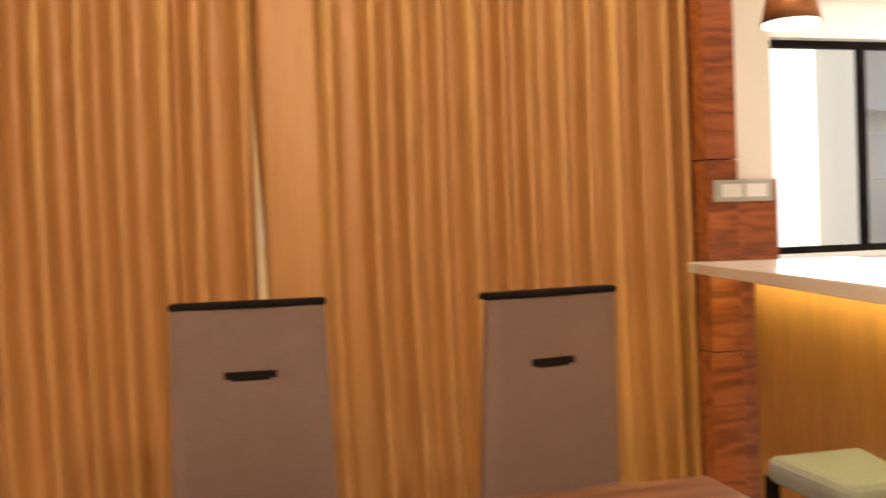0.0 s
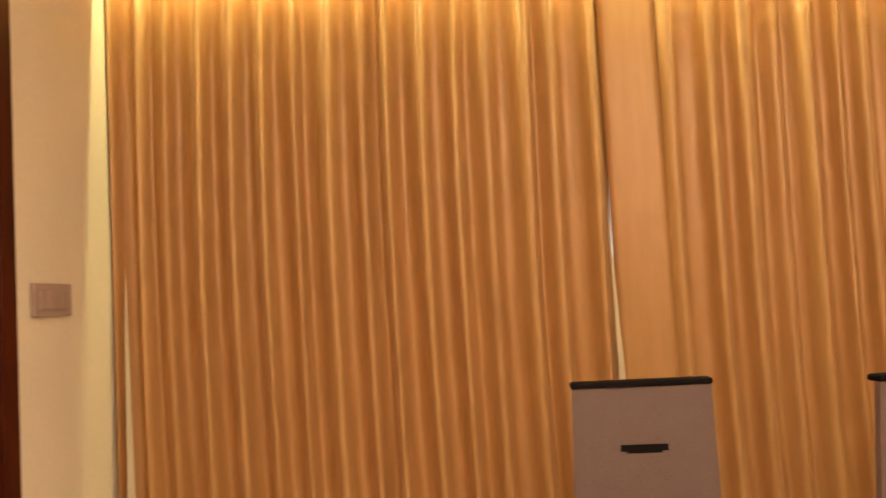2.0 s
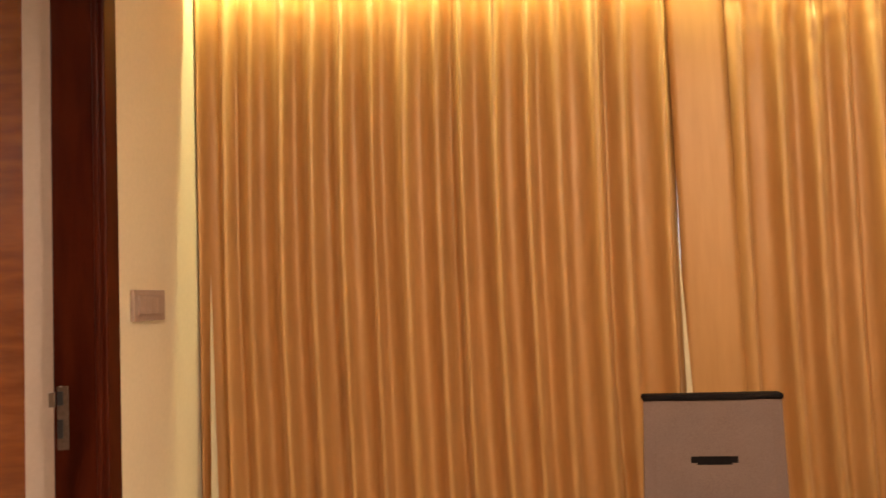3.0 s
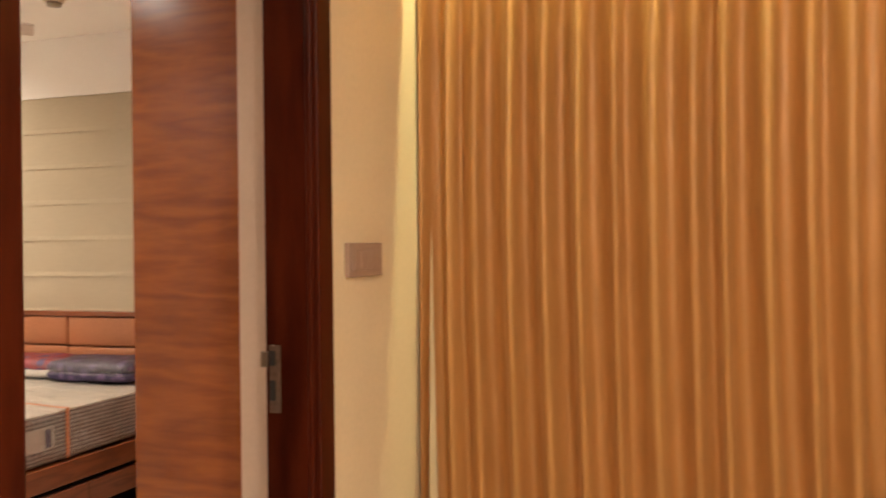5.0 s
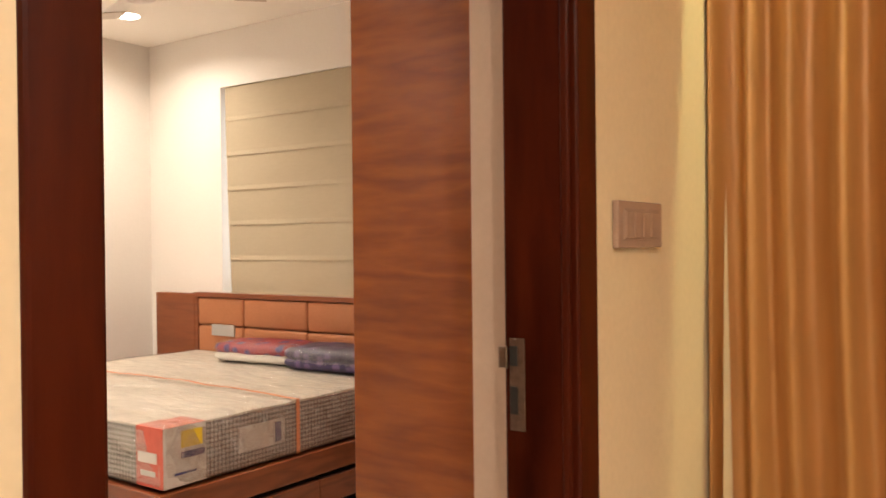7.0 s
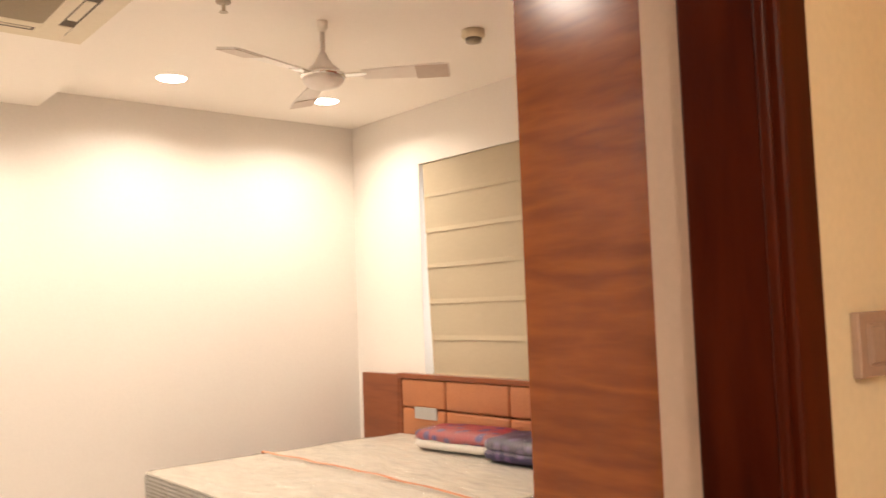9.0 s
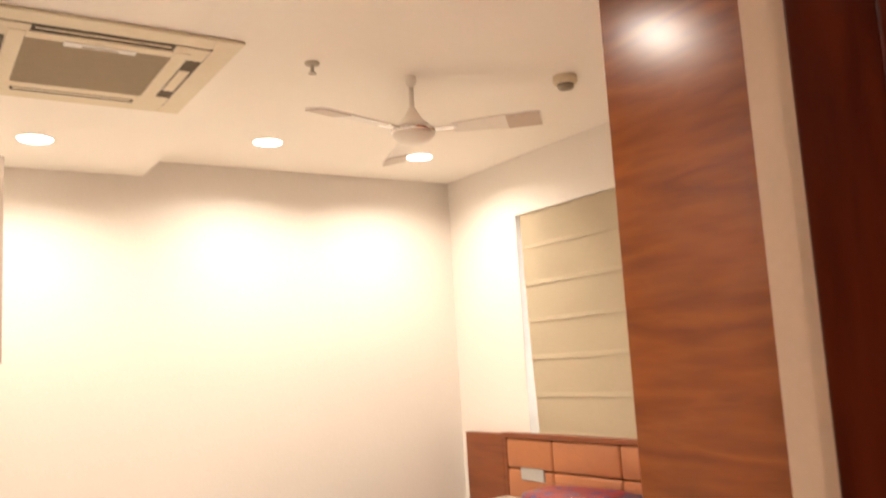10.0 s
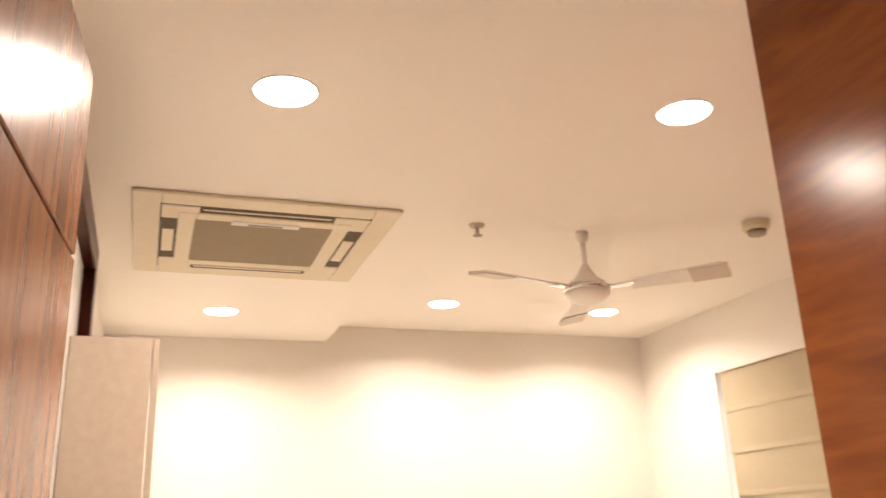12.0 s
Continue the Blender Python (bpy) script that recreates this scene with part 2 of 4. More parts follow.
def film_wrap():
    """Thin clear plastic: mostly transparent with sharp gloss and crinkles."""
    m, n, k, b = material("clear_plastic_wrap", 0.12)
    tr, gl, mx = n.new("ShaderNodeBsdfTransparent"), n.new("ShaderNodeBsdfGlossy"), n.new("ShaderNodeMixShader")
    gl.inputs["Roughness"].default_value = 0.07
    tr.inputs[0].default_value = (0.93, 0.91, 0.88, 1)
    no = n.new("ShaderNodeTexNoise")
    no.inputs["Scale"].default_value, no.inputs["Detail"].default_value, no.inputs["Distortion"].default_value = 5.5, 7, 1.1
    fold = n.new("ShaderNodeTexNoise")
    fold.noise_type = "RIDGED_MULTIFRACTAL"
    fold.inputs["Scale"].default_value, fold.inputs["Detail"].default_value, fold.inputs["Distortion"].default_value = 9, 5, 0.8
    co = n.new("ShaderNodeTexCoord")
    st = n.new("ShaderNodeMapping")
    st.inputs["Scale"].default_value = (0.5, 1.6, 1.3)
    k.new(co.outputs["Object"], st.inputs["Vector"])
    k.new(st.outputs[0], no.inputs["Vector"])
    k.new(st.outputs[0], fold.inputs["Vector"])
    both = n.new("ShaderNodeMath")
    both.operation = "MULTIPLY_ADD"
    both.inputs[1].default_value = 0.35
    k.new(fold.outputs["Fac"], both.inputs[0])
    k.new(no.outputs["Fac"], both.inputs[2])
    bp = n.new("ShaderNodeBump")
    bp.inputs["Strength"].default_value, bp.inputs["Distance"].default_value = 1.0, 0.06
    k.new(both.outputs[0], bp.inputs["Height"])
    k.new(bp.outputs[0], gl.inputs["Normal"])
    mx.inputs[0].default_value = 0.24
    k.new(tr.outputs[0], mx.inputs[1])
    k.new(gl.outputs[0], mx.inputs[2])
    # milky film; its pale noise streaks also paint in highlights of the wrinkles
    haze, mh = n.new("ShaderNodeBsdfDiffuse"), n.new("ShaderNodeMixShader")
    haze.inputs[0].default_value = (0.78, 0.74, 0.67, 1)
    cr = n.new("ShaderNodeValToRGB")
    cr.color_ramp.elements[0].position, cr.color_ramp.elements[1].position = 0.42, 0.64
    cr.color_ramp.elements[0].color, cr.color_ramp.elements[1].color = (0.03, 0.03, 0.03, 1), (0.24, 0.24, 0.24, 1)
    k.new(no.outputs["Fac"], cr.inputs[0])
    k.new(cr.outputs[0], mh.inputs[0])
    k.new(mx.outputs[0], mh.inputs[1])
    k.new(haze.outputs[0], mh.inputs[2])
    k.new(mh.outputs[0], n["Material Output"].inputs[0])
    return m


def floral(name, ground, petal, scale):
    m, n, k, b = material(name, 0.5)
    co = n.new("ShaderNodeTexCoord")
    vo = n.new("ShaderNodeTexVoronoi")
    vo.inputs["Scale"].default_value = scale
    k.new(co.outputs["Object"], vo.inputs["Vector"])
    ramp = n.new("ShaderNodeValToRGB")
    ramp.color_ramp.elements[0].position, ramp.color_ramp.elements[1].position = 0.28, 0.42
    ramp.color_ramp.elements[0].color, ramp.color_ramp.elements[1].color = (*petal, 1), (*ground, 1)
    k.new(vo.outputs["Distance"], ramp.inputs[0])
    k.new(ramp.outputs[0], b.inputs["Base Color"])
    return m


def clear_glass():
    m, n, k, b = material("window_glass", 0.02)
    b.inputs["Transmission Weight"].default_value, b.inputs["IOR"].default_value = 1.0, 1.45
    return m


def thin_bag():
    """Clear pillow bag: transparent with a thin sharp gloss."""
    m, n, k, b = material("clear_pillow_bag", 0.1)
    tr, gl, mx = n.new("ShaderNodeBsdfTransparent"), n.new("ShaderNodeBsdfGlossy"), n.new("ShaderNodeMixShader")
    gl.inputs["Roughness"].default_value = 0.06
    no, co, bp = n.new("ShaderNodeTexNoise"), n.new("ShaderNodeTexCoord"), n.new("ShaderNodeBump")
    no.inputs["Scale"].default_value, no.inputs["Detail"].default_value = 22, 5
    k.new(co.outputs["Object"], no.inputs["Vector"])
    bp.inputs["Strength"].default_value, bp.inputs["Distance"].default_value = 1.0, 0.02
    k.new(no.outputs["Fac"], bp.inputs["Height"])
    k.new(bp.outputs[0], gl.inputs["Normal"])
    mx.inputs[0].default_value = 0.14
    k.new(tr.outputs[0], mx.inputs[1])
    k.new(gl.outputs[0], mx.inputs[2])
    k.new(mx.outputs[0], n["Material Output"].inputs[0])
    return m


SATIN, TICKING, WRAP, BAG, GLASS = satin(), ticking(), film_wrap(), thin_bag(), clear_glass()
REDFLORAL = floral("red_floral_cloth", (0.30, 0.014, 0.03), (0.04, 0.025, 0.16), 14)
NAVYFLORAL = floral("navy_floral_cloth", (0.020, 0.012, 0.06), (0.11, 0.07, 0.18), 14)
ORANGE = grain("orange_strap", (0.55, 0.20, 0.09), (0.65, 0.26, 0.12), 60, 0.5, 0.0)
REDCARD = grain("coral_red_card", (0.60, 0.10, 0.06), (0.70, 0.14, 0.09), 30, 0.4, 0.0)
PAPER = grain("white_card", (0.62, 0.58, 0.52), (0.70, 0.66, 0.60), 30, 0.5, 0.0)
YELLOW = grain("yellow_print", (0.75, 0.55, 0.02), (0.80, 0.60, 0.04), 30, 0.5, 0.0)
NAVY = grain("navy_print", (0.03, 0.03, 0.12), (0.05, 0.05, 0.16), 30, 0.5, 0.0)


# ---- building helpers ----
def thing(name, at, label, category, group="", kind=""):
    ob = new(name)
    ob.location = at
    bpy.context.view_layer.update()
    ob.empty_display_size = 0.1
    return tagged(ob, label, category, group, kind)


def origin(ob):
    p = Vector((0, 0, 0))
    while ob:
        p += ob.location
        ob = ob.parent
    return p


def part(name, bm, material, parent=None, label="", smooth=False):
    """Links a bmesh, drawn in world metres, as one mesh object under its parent."""
    me = bpy.data.meshes.new(name)
    if parent:
        bmesh.ops.translate(bm, vec=-origin(parent), verts=bm.verts)
    bmesh.ops.recalc_face_normals(bm, faces=bm.faces)
    if smooth:
        for f in bm.faces:
            f.smooth = True
    bm.to_mesh(me)
    bm.free()
    me.materials.append(material)
    ob = new(name, me)
    ob.parent = parent
    if label:
        ob["label"] = label
    return ob


def block(lo, hi, bevel=0.0, seg=2, bm=None):
    own = bm is None
    b = bmesh.new()
    bmesh.ops.create_cube(b, size=1)
    for v in b.verts:
        v.co = Vector([lo[i] + (v.co[i] + 0.5) * (hi[i] - lo[i]) for i in range(3)])
    if bevel:
        bmesh.ops.bevel(b, geom=list(b.edges), offset=bevel, segments=seg, profile=0.5, affect="EDGES")
    if own:
        return b
    me = bpy.data.meshes.new("tmp")
    b.to_mesh(me)
    b.free()
    bm.from_mesh(me)
    bpy.data.meshes.remove(me)
    return bm


def blocks(*pairs, bevel=0.0):
    bm = bmesh.new()
    for lo, hi in pairs:
        block(lo, hi, bevel, 1, bm)
    return bm


def lathe(profile, at, seg=32, axis="Z"):
    """A turned solid from (radius, height) pairs."""
    bm = bmesh.new()
    rings = []
    for r, h in profile:
        ring = []
        for i in range(seg):
            a = 2 * math.pi * i / seg
            ring.append(bm.verts.new(Vector(at) + Vector((r * math.cos(a), r * math.sin(a), h))))
        rings.append(ring)
    for a, b in zip(rings, rings[1:]):
        for i in range(seg):
            bm.faces.new((a[i], a[(i + 1) % seg], b[(i + 1) % seg], b[i]))
    bm.faces.new(rings[0])
    bm.faces.new(list(reversed(rings[-1])))
    return bm


def structure(name, bm, material, label=""):
    return tagged(part(name, bm, material), label, "", "", "structure")


# ---- the shell ----
ZC, ZS = 2.69, 2.595
XL, YB = -4.47, 2.20
tile_bm = blocks(((-5.2, -5.0, -0.12), (7.2, 3.3, -0.006)))
floor = structure("floor", tile_bm, FLOOR, "polished cream vitrified floor tiles")
structure("ceiling", blocks(((-5.2, -5.0, ZC), (-0.31, 2.6, ZC + 0.15)), ((-0.31, -5.0, ZC), (7.2, 3.3, ZC + 0.15))), CEIL, "smooth off-white plaster ceiling")
structure("ceiling_soffit", blocks(((XL, -1.12, ZS), (-0.31, 0.09, ZC - 0.001))), CEIL, "slightly lower off-white false ceiling band")
structure("wall_west", blocks(((XL - 0.2, -1.8, 0), (XL, 2.6, ZC))), WHITE, "plain warm white bedroom wall")
# bedroom window wall with its opening
WX0, WX1, WZ0, WZ1 = -3.715, -2.10, 0.955, 2.318
structure("wall_north", blocks(((XL, YB, 0), (WX0, YB + 0.22, ZC)), ((WX1, YB, 0), (-0.31, YB + 0.22, ZC)),
                               ((WX0, YB, 0), (WX1, YB + 0.22, WZ0)), ((WX0, YB, WZ1), (WX1, YB + 0.22, ZC))), WHITE, "warm white wall behind the bed with a window")
structure("wall_south", blocks(((XL, -1.40, 0), (-0.305, -1.12, ZC))), WHITE, "plain white bedroom wall beside the door")
# wall between dining room and bedroom, with the doorway
DY0, DY1, DZ = -1.15, 0.0, 2.40
structure("wall_east", blocks(((-0.155, DY1 + 0.001, 0), (-0.002, 0.80, ZC)), ((-0.310, 0.032, 0), (-0.155, 0.80, ZC)), ((-0.310, 0.80, 0), (-0.05, 2.5, ZC)),
                              ((-0.305, -5.0, 0), (-0.002, DY0, ZC)), ((-0.305, DY0, DZ), (-0.002, DY1 + 0.001, ZC))), CREAM, "cream painted wall with a doorway")
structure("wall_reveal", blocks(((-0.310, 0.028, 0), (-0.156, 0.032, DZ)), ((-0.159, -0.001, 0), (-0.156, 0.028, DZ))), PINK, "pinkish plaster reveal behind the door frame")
# dining room window wall behind the curtains
structure("wall_dining_window", blocks(((-0.05, 0.80, 0), (0.2, 1.0, ZC)), ((3.1, 0.80, 0), (3.36, 1.0, ZC)), ((0.2, 0.80, 2.30), (3.1, 1.0, ZC)),
                                       ((0.2, 0.80, 0), (3.1, 1.0, 0.25))), CREAM, "cream wall behind the curtains with a wide window")
structure("pelmet", blocks(((-0.001, 0.577, 2.47), (3.36, 0.592, ZC)), bevel=0.002), CREAM, "cream pelmet board hiding the curtain rail and lights")
structure("wall_dining_south", blocks(((-0.002, -5.0, 0), (7.0, -4.8, ZC))), CREAM, "plain cream wall")
structure("wall_kitchen_east", blocks(((7.0, -5.0, 0), (7.2, 3.3, ZC))), WHITE, "plain white wall")
KX0, KX1, KZ0, KZ1 = 5.28, 6.95, 0.93, 2.43
structure("wall_kitchen_north", blocks(((3.36, 3.0, 0), (KX0, 3.2, ZC)), ((KX1, 3.0, 0), (7.0, 3.2, ZC)), ((KX0, 3.0, 0), (KX1, 3.2, KZ0)),
                                       ((KX0, 3.0, KZ1), (KX1, 3.2, ZC))), WHITE, "white kitchen wall with a window")
structure("wall_kitchen_west", blocks(((3.36, 0.75, 0), (3.50, 3.0, ZC))), WHITE, "white kitchen side wall")


def window(name, x0, x1, y, z0, z1, mullions, material, label):
    w = thing(name, (x0, y, z0), label, "window", "", "structure")
    t = 0.05
    for nm, lo, hi in (("frame_rail", (x0, y, z0), (x1, y + 0.06, z0 + t)), ("frame_rail", (x0, y, z1 - t), (x1, y + 0.06, z1)),
                       ("frame_stile", (x0, y, z0 + t), (x0 + t, y + 0.06, z1 - t)), ("frame_stile", (x1 - t, y, z0 + t), (x1, y + 0.06, z1 - t))):
        part(nm, block(lo, hi, 0.004, 1), material, w)
    xs = [x0 + t] + list(mullions) + [x1 - t]
    for x in mullions:
        part("mullion", block((x - 0.025, y, z0 + t), (x + 0.025, y + 0.06, z1 - t), 0.004, 1), material, w)
    for a, b in zip(xs, xs[1:]):
        p = part("pane", block((a, y + 0.028, z0 + t), (b, y + 0.034, z1 - t)), GLASS, w)
        p.visible_shadow = False
    return w


BACKDROP = glow("daylight_haze", (1.0, 0.98, 0.95), 1.3)
structure("backdrop", blocks(((1.0, 6.4, -1.0), (11.0, 6.45, 6.0))), BACKDROP, "plain bright daylight haze outside the windows")
FACADE = grain("cream_facade", (0.82, 0.74, 0.60), (0.88, 0.80, 0.66), 8, 0.8, 0.05)
house = thing("neighbouring_building", (9.3, 5.7, -1.0), "pale cream rendered building outside the kitchen window", "building", "", "structure")
part("wall", block((8.15, 5.6, -1.0), (11.0, 6.3, 5.0), 0.01, 1), FACADE, house)
part("ledge", block((8.09, 5.45, 2.30), (11.0, 5.598, 2.42), 0.01, 1), WHITE, house, "white ledge")
part("panel", block((8.30, 5.57, 1.58), (8.80, 5.598, 2.08), 0.01, 1), WHITE, house, "white wall panel")
window("window_1", KX0, KX1, 3.08, KZ0, KZ1, (6.12,), DARKTRIM, "bright kitchen window with a black frame")
window("window_2", WX0, WX1, YB + 0.12, WZ0, WZ1, (-2.95,), WHITEPLASTIC, "white framed bedroom window behind the blind")
window("window_3", 0.2, 3.1, 0.88, 0.25, 2.30, (1.2, 2.2), WHITEPLASTIC, "wide white framed window behind the curtains")

# ---- doorway ----
frame_1 = thing("door_frame", (-0.08, -0.575, 0), "dark polished teak door frame set in the cream wall", "door frame", "", "structure")
FX0, FX1 = -0.160, 0.006
for nm, y0, y1, inner in (("jamb", -0.085, 0.0, 1), ("jamb", -1.15, -1.07, -1)):
    part(nm, block((FX0, y0, 0), (FX1, y1, 2.32), 0.006, 2), FRAMEWOOD, frame_1)
    ys = (y0 - 0.005, y0 + 0.010) if inner > 0 else (y1 - 0.010, y1 + 0.005)
    part("door_stop", block((FX1 - 0.036, ys[0] - 0.004 * inner, 0), (FX1 - 0.016, ys[1], 2.312), 0.007, 3), FRAMEWOOD, frame_1)
part("head", block((FX0, -1.15, 2.322), (FX1, 0.0, 2.40), 0.006, 2), FRAMEWOOD, frame_1)
strike = part("strike_plate", blocks(((-0.146, -0.0885, 0.902), (-0.112, -0.0855, 1.085)), bevel=0.001), STRIKE, frame_1, "worn bronze strike plate")
part("latch_hole", block((-0.145, -0.0905, 1.030), (-0.127, -0.0888, 1.070), 0.001, 1), BLACK, strike)
part("latch_hole", block((-0.145, -0.0905, 0.935), (-0.127, -0.0888, 0.990), 0.001, 1), BLACK, strike)
part("lip", block((-0.170, -0.0925, 1.025), (-0.150, -0.0865, 1.068), 0.002, 2), STEEL, strike)
part("screw", lathe(((0.0035, -0.0), (0.0035, 0.002)), (-0.133, -0.0895, 1.083), 10), STEEL, strike)

leaf = thing("door", (-0.150, -1.074, 0), "glossy reddish veneered door standing open against the wall", "door")
part("core", block((-1.040, -1.108, 0.012), (-0.158, -1.080, 2.287)), FRAMEWOOD, leaf)
part("lower_panel", block((-1.052, -1.114, 0.008), (-0.152, -1.074, 1.958), 0.002, 1), LEAF, leaf)
part("upper_panel", block((-1.052, -1.114, 1.966), (-0.152, -1.074, 2.295), 0.002, 1), LEAF, leaf)
for z in (0.25, 1.2, 2.1):
    part("hinge", lathe(((0.006, z - 0.05), (0.006, z + 0.05)), (-0.146, -1.074, 0), 12), STEEL, leaf)
leaf.rotation_euler = (0, 0, radians(-5.1))

# switch plate on the cream wall
sw = thing("switch_plate", (0.0, 0.20, 1.275), "bronze-grey modular switch plate on the cream wall", "light switch")
part("plate", block((-0.002, 0.084, 1.260), (0.012, 0.325, 1.359), 0.003, 2), SWITCHMETAL, sw)
part("inner_frame", block((0.0115, 0.110, 1.277), (0.0145, 0.299, 1.342), 0.001, 1), SWITCHMETAL, sw)
for i in range(4):
    y = 0.1145 + i * 0.0455
    part("rocker", block((0.0140, y, 1.282), (0.0175, y + 0.0435, 1.337), 0.0012, 1), SWITCHMETAL, sw)


# ---- curtains ----
def curtain(x0, x1, ridges, seed, crumple):
    """A hanging curtain: narrow standing folds at the given places, flat webs between, creased under the heading."""
    rnd = random.Random(seed)
    folds = [(r, rnd.uniform(0.066, 0.094), rnd.uniform(0.019, 0.029), rnd.uniform(-0.3, 0.45), rnd.uniform(0.7, 1.3)) for r in ridges]
    n = int((x1 - x0) / 0.0075)
    xs = [x0 + (x1 - x0) * i / n for i in range(n + 1)]
    z0, z1, rows = 0.03, 2.58, 130
    bm, grid = bmesh.new(), []
    for j in range(rows + 1):
        v = (j / rows) ** 0.8
        z = z0 + (z1 - z0) * v
        swing = 0.014 * ((1.5 - z) / 0.9) ** 2 if z < 1.5 else 0.012 * ((z - 1.5) / 0.9) ** 2
        head = max(0.0, (v - 0.76) / 0.24)
        row = []
        for cx in xs:
            d = 0.0
            for r, amp, w, skew, g in folds:
                q = (cx - r) / w
                if -4 < q < 4:
                    q *= 1 + skew if q > 0 else 1 - skew
                    depth = amp * (0.80 + 0.26 * (1 - v)) * (1 + 0.12 * g * noise.noise(Vector((r * 9, z * 0.9, seed))))
                    d = max(d, depth / (1 + abs(q) ** 2.7))
            soft = noise.noise(Vector((cx * 22, z * 0.5, seed))) * 0.004 + noise.noise(Vector((cx * 50, z * 1.1, seed + 4))) * 0.0015
            fine = noise.noise(Vector((cx * 20, z * 9, seed))) * 0.0018
            fine += crumple * head * (noise.noise(Vector((cx * 17, z * 13, seed))) * 0.017 + noise.noise(Vector((cx * 38, z * 30, seed))) * 0.008)
            sway = (swing + 0.009 * noise.noise(Vector((cx * 4, seed, z * 0.8)))) * min(1.0, (cx - x0) * 6, (x1 - cx) * 6 + 0.15)
            row.append(bm.verts.new((cx + sway, 0.735 - d + soft + fine, z)))
        grid.append(row)
    for r0, r1 in zip(grid, grid[1:]):
        for i in range(n):
            bm.faces.new((r0[i], r0[i + 1], r1[i + 1], r1[i]))
    return bm


def hang(name, bm, label):
    c = thing(name, (0, 0.6, 0.02), label, "curtain", "window curtains")
    p = part("cloth", bm, SATIN, c, "", True)
    s = p.modifiers.new("thick", "SOLIDIFY")
    s.thickness = 0.0025
    return c


LEFT_FOLDS = (0.004, 0.108, 0.205, 0.330, 0.446, 0.560, 0.680, 0.801, 0.923, 1.014, 1.145, 1.260, 1.376, 1.517, 1.617, 1.766)
RIGHT_FOLDS = (2.047, 2.186, 2.303, 2.424, 2.540, 2.655, 2.742, 2.860, 2.965, 3.070, 3.175, 3.270, 3.335)
hang("curtain", curtain(0.006, 1.81, LEFT_FOLDS, 3, 0.35), "brown-gold satin curtain in loose pleats, fully drawn")
hang("curtain", curtain(1.97, 3.355, RIGHT_FOLDS, 11, 1.0), "brown-gold satin curtain with crumpled heading, fully drawn")


def flap():
    """The flat overlapping edge where the two curtains meet."""
    bm = bmesh.new()
    grid = []
    for j in range(91):
        v = j / 90
        z = 0.03 + 2.55 * v
        row = []
        for i in range(9):
            u = i / 8
            x = 1.800 + 0.205 * u + 0.02 * (1 - v)
            row.append(bm.verts.new((x, 0.714 - 0.024 * u - 0.006 * math.sin(3.1 * u) + 0.004 * noise.noise(Vector((u * 3, z * 2, 1))) + 0.010 * max(0, v - 0.78) * 4.5 * noise.noise(Vector((u * 4, z * 14, 3))), z)))
        grid.append(row)
    for r0, r1 in zip(grid, grid[1:]):
        for i in range(8):
            bm.faces.new((r0[i], r0[i + 1], r1[i + 1], r1[i]))
    return bm


def lining(x0, lean, z0, z1, w0, w1):
    """A strip of pale curtain lining that peeps out past the satin, wider towards the floor."""
    bm = bmesh.new()
    grid = []
    for j in range(25):
        v = j / 24
        z = z0 + (z1 - z0) * v
        x, w = x0 + lean * (1 - v), w0 + (w1 - w0) * v
        grid.append([bm.verts.new((x + w * (i / 3 - 0.5), 0.668 - 0.024 * (3 - i) * (1 - v) ** 0.7 + 0.003 * noise.noise(Vector((x0, z * 2, i))), z)) for i in range(4)])
    for r0, r1 in zip(grid, grid[1:]):
        for i in range(3):
            bm.faces.new((r0[i], r0[i + 1], r1[i + 1], r1[i]))
    return bm


middle = hang("curtain", flap(), "flat overlapping edge panel of a brown-gold curtain with pale lining")
LINING = grain("pale_lining", (0.54, 0.40, 0.25), (0.62, 0.48, 0.32), 200, 0.6, 0.05)
part("lining_edge", lining(1.790, 0.032, 0.05, 1.58, 0.066, 0.002), LINING, middle, "pale lining edge", True)
part("lining_edge", lining(0.052, 0.012, 0.05, 1.42, 0.018, 0.0004), LINING, middle, "pale lining edge", True)
rail = thing("curtain_rail", (1.65, 0.70, 2.60), "slim curtain track under the ceiling behind the pelmet", "curtain rail")
part("track", block((0.01, 0.685, 2.583), (3.35, 0.715, 2.668), 0.003, 1), WHITEPLASTIC, rail)


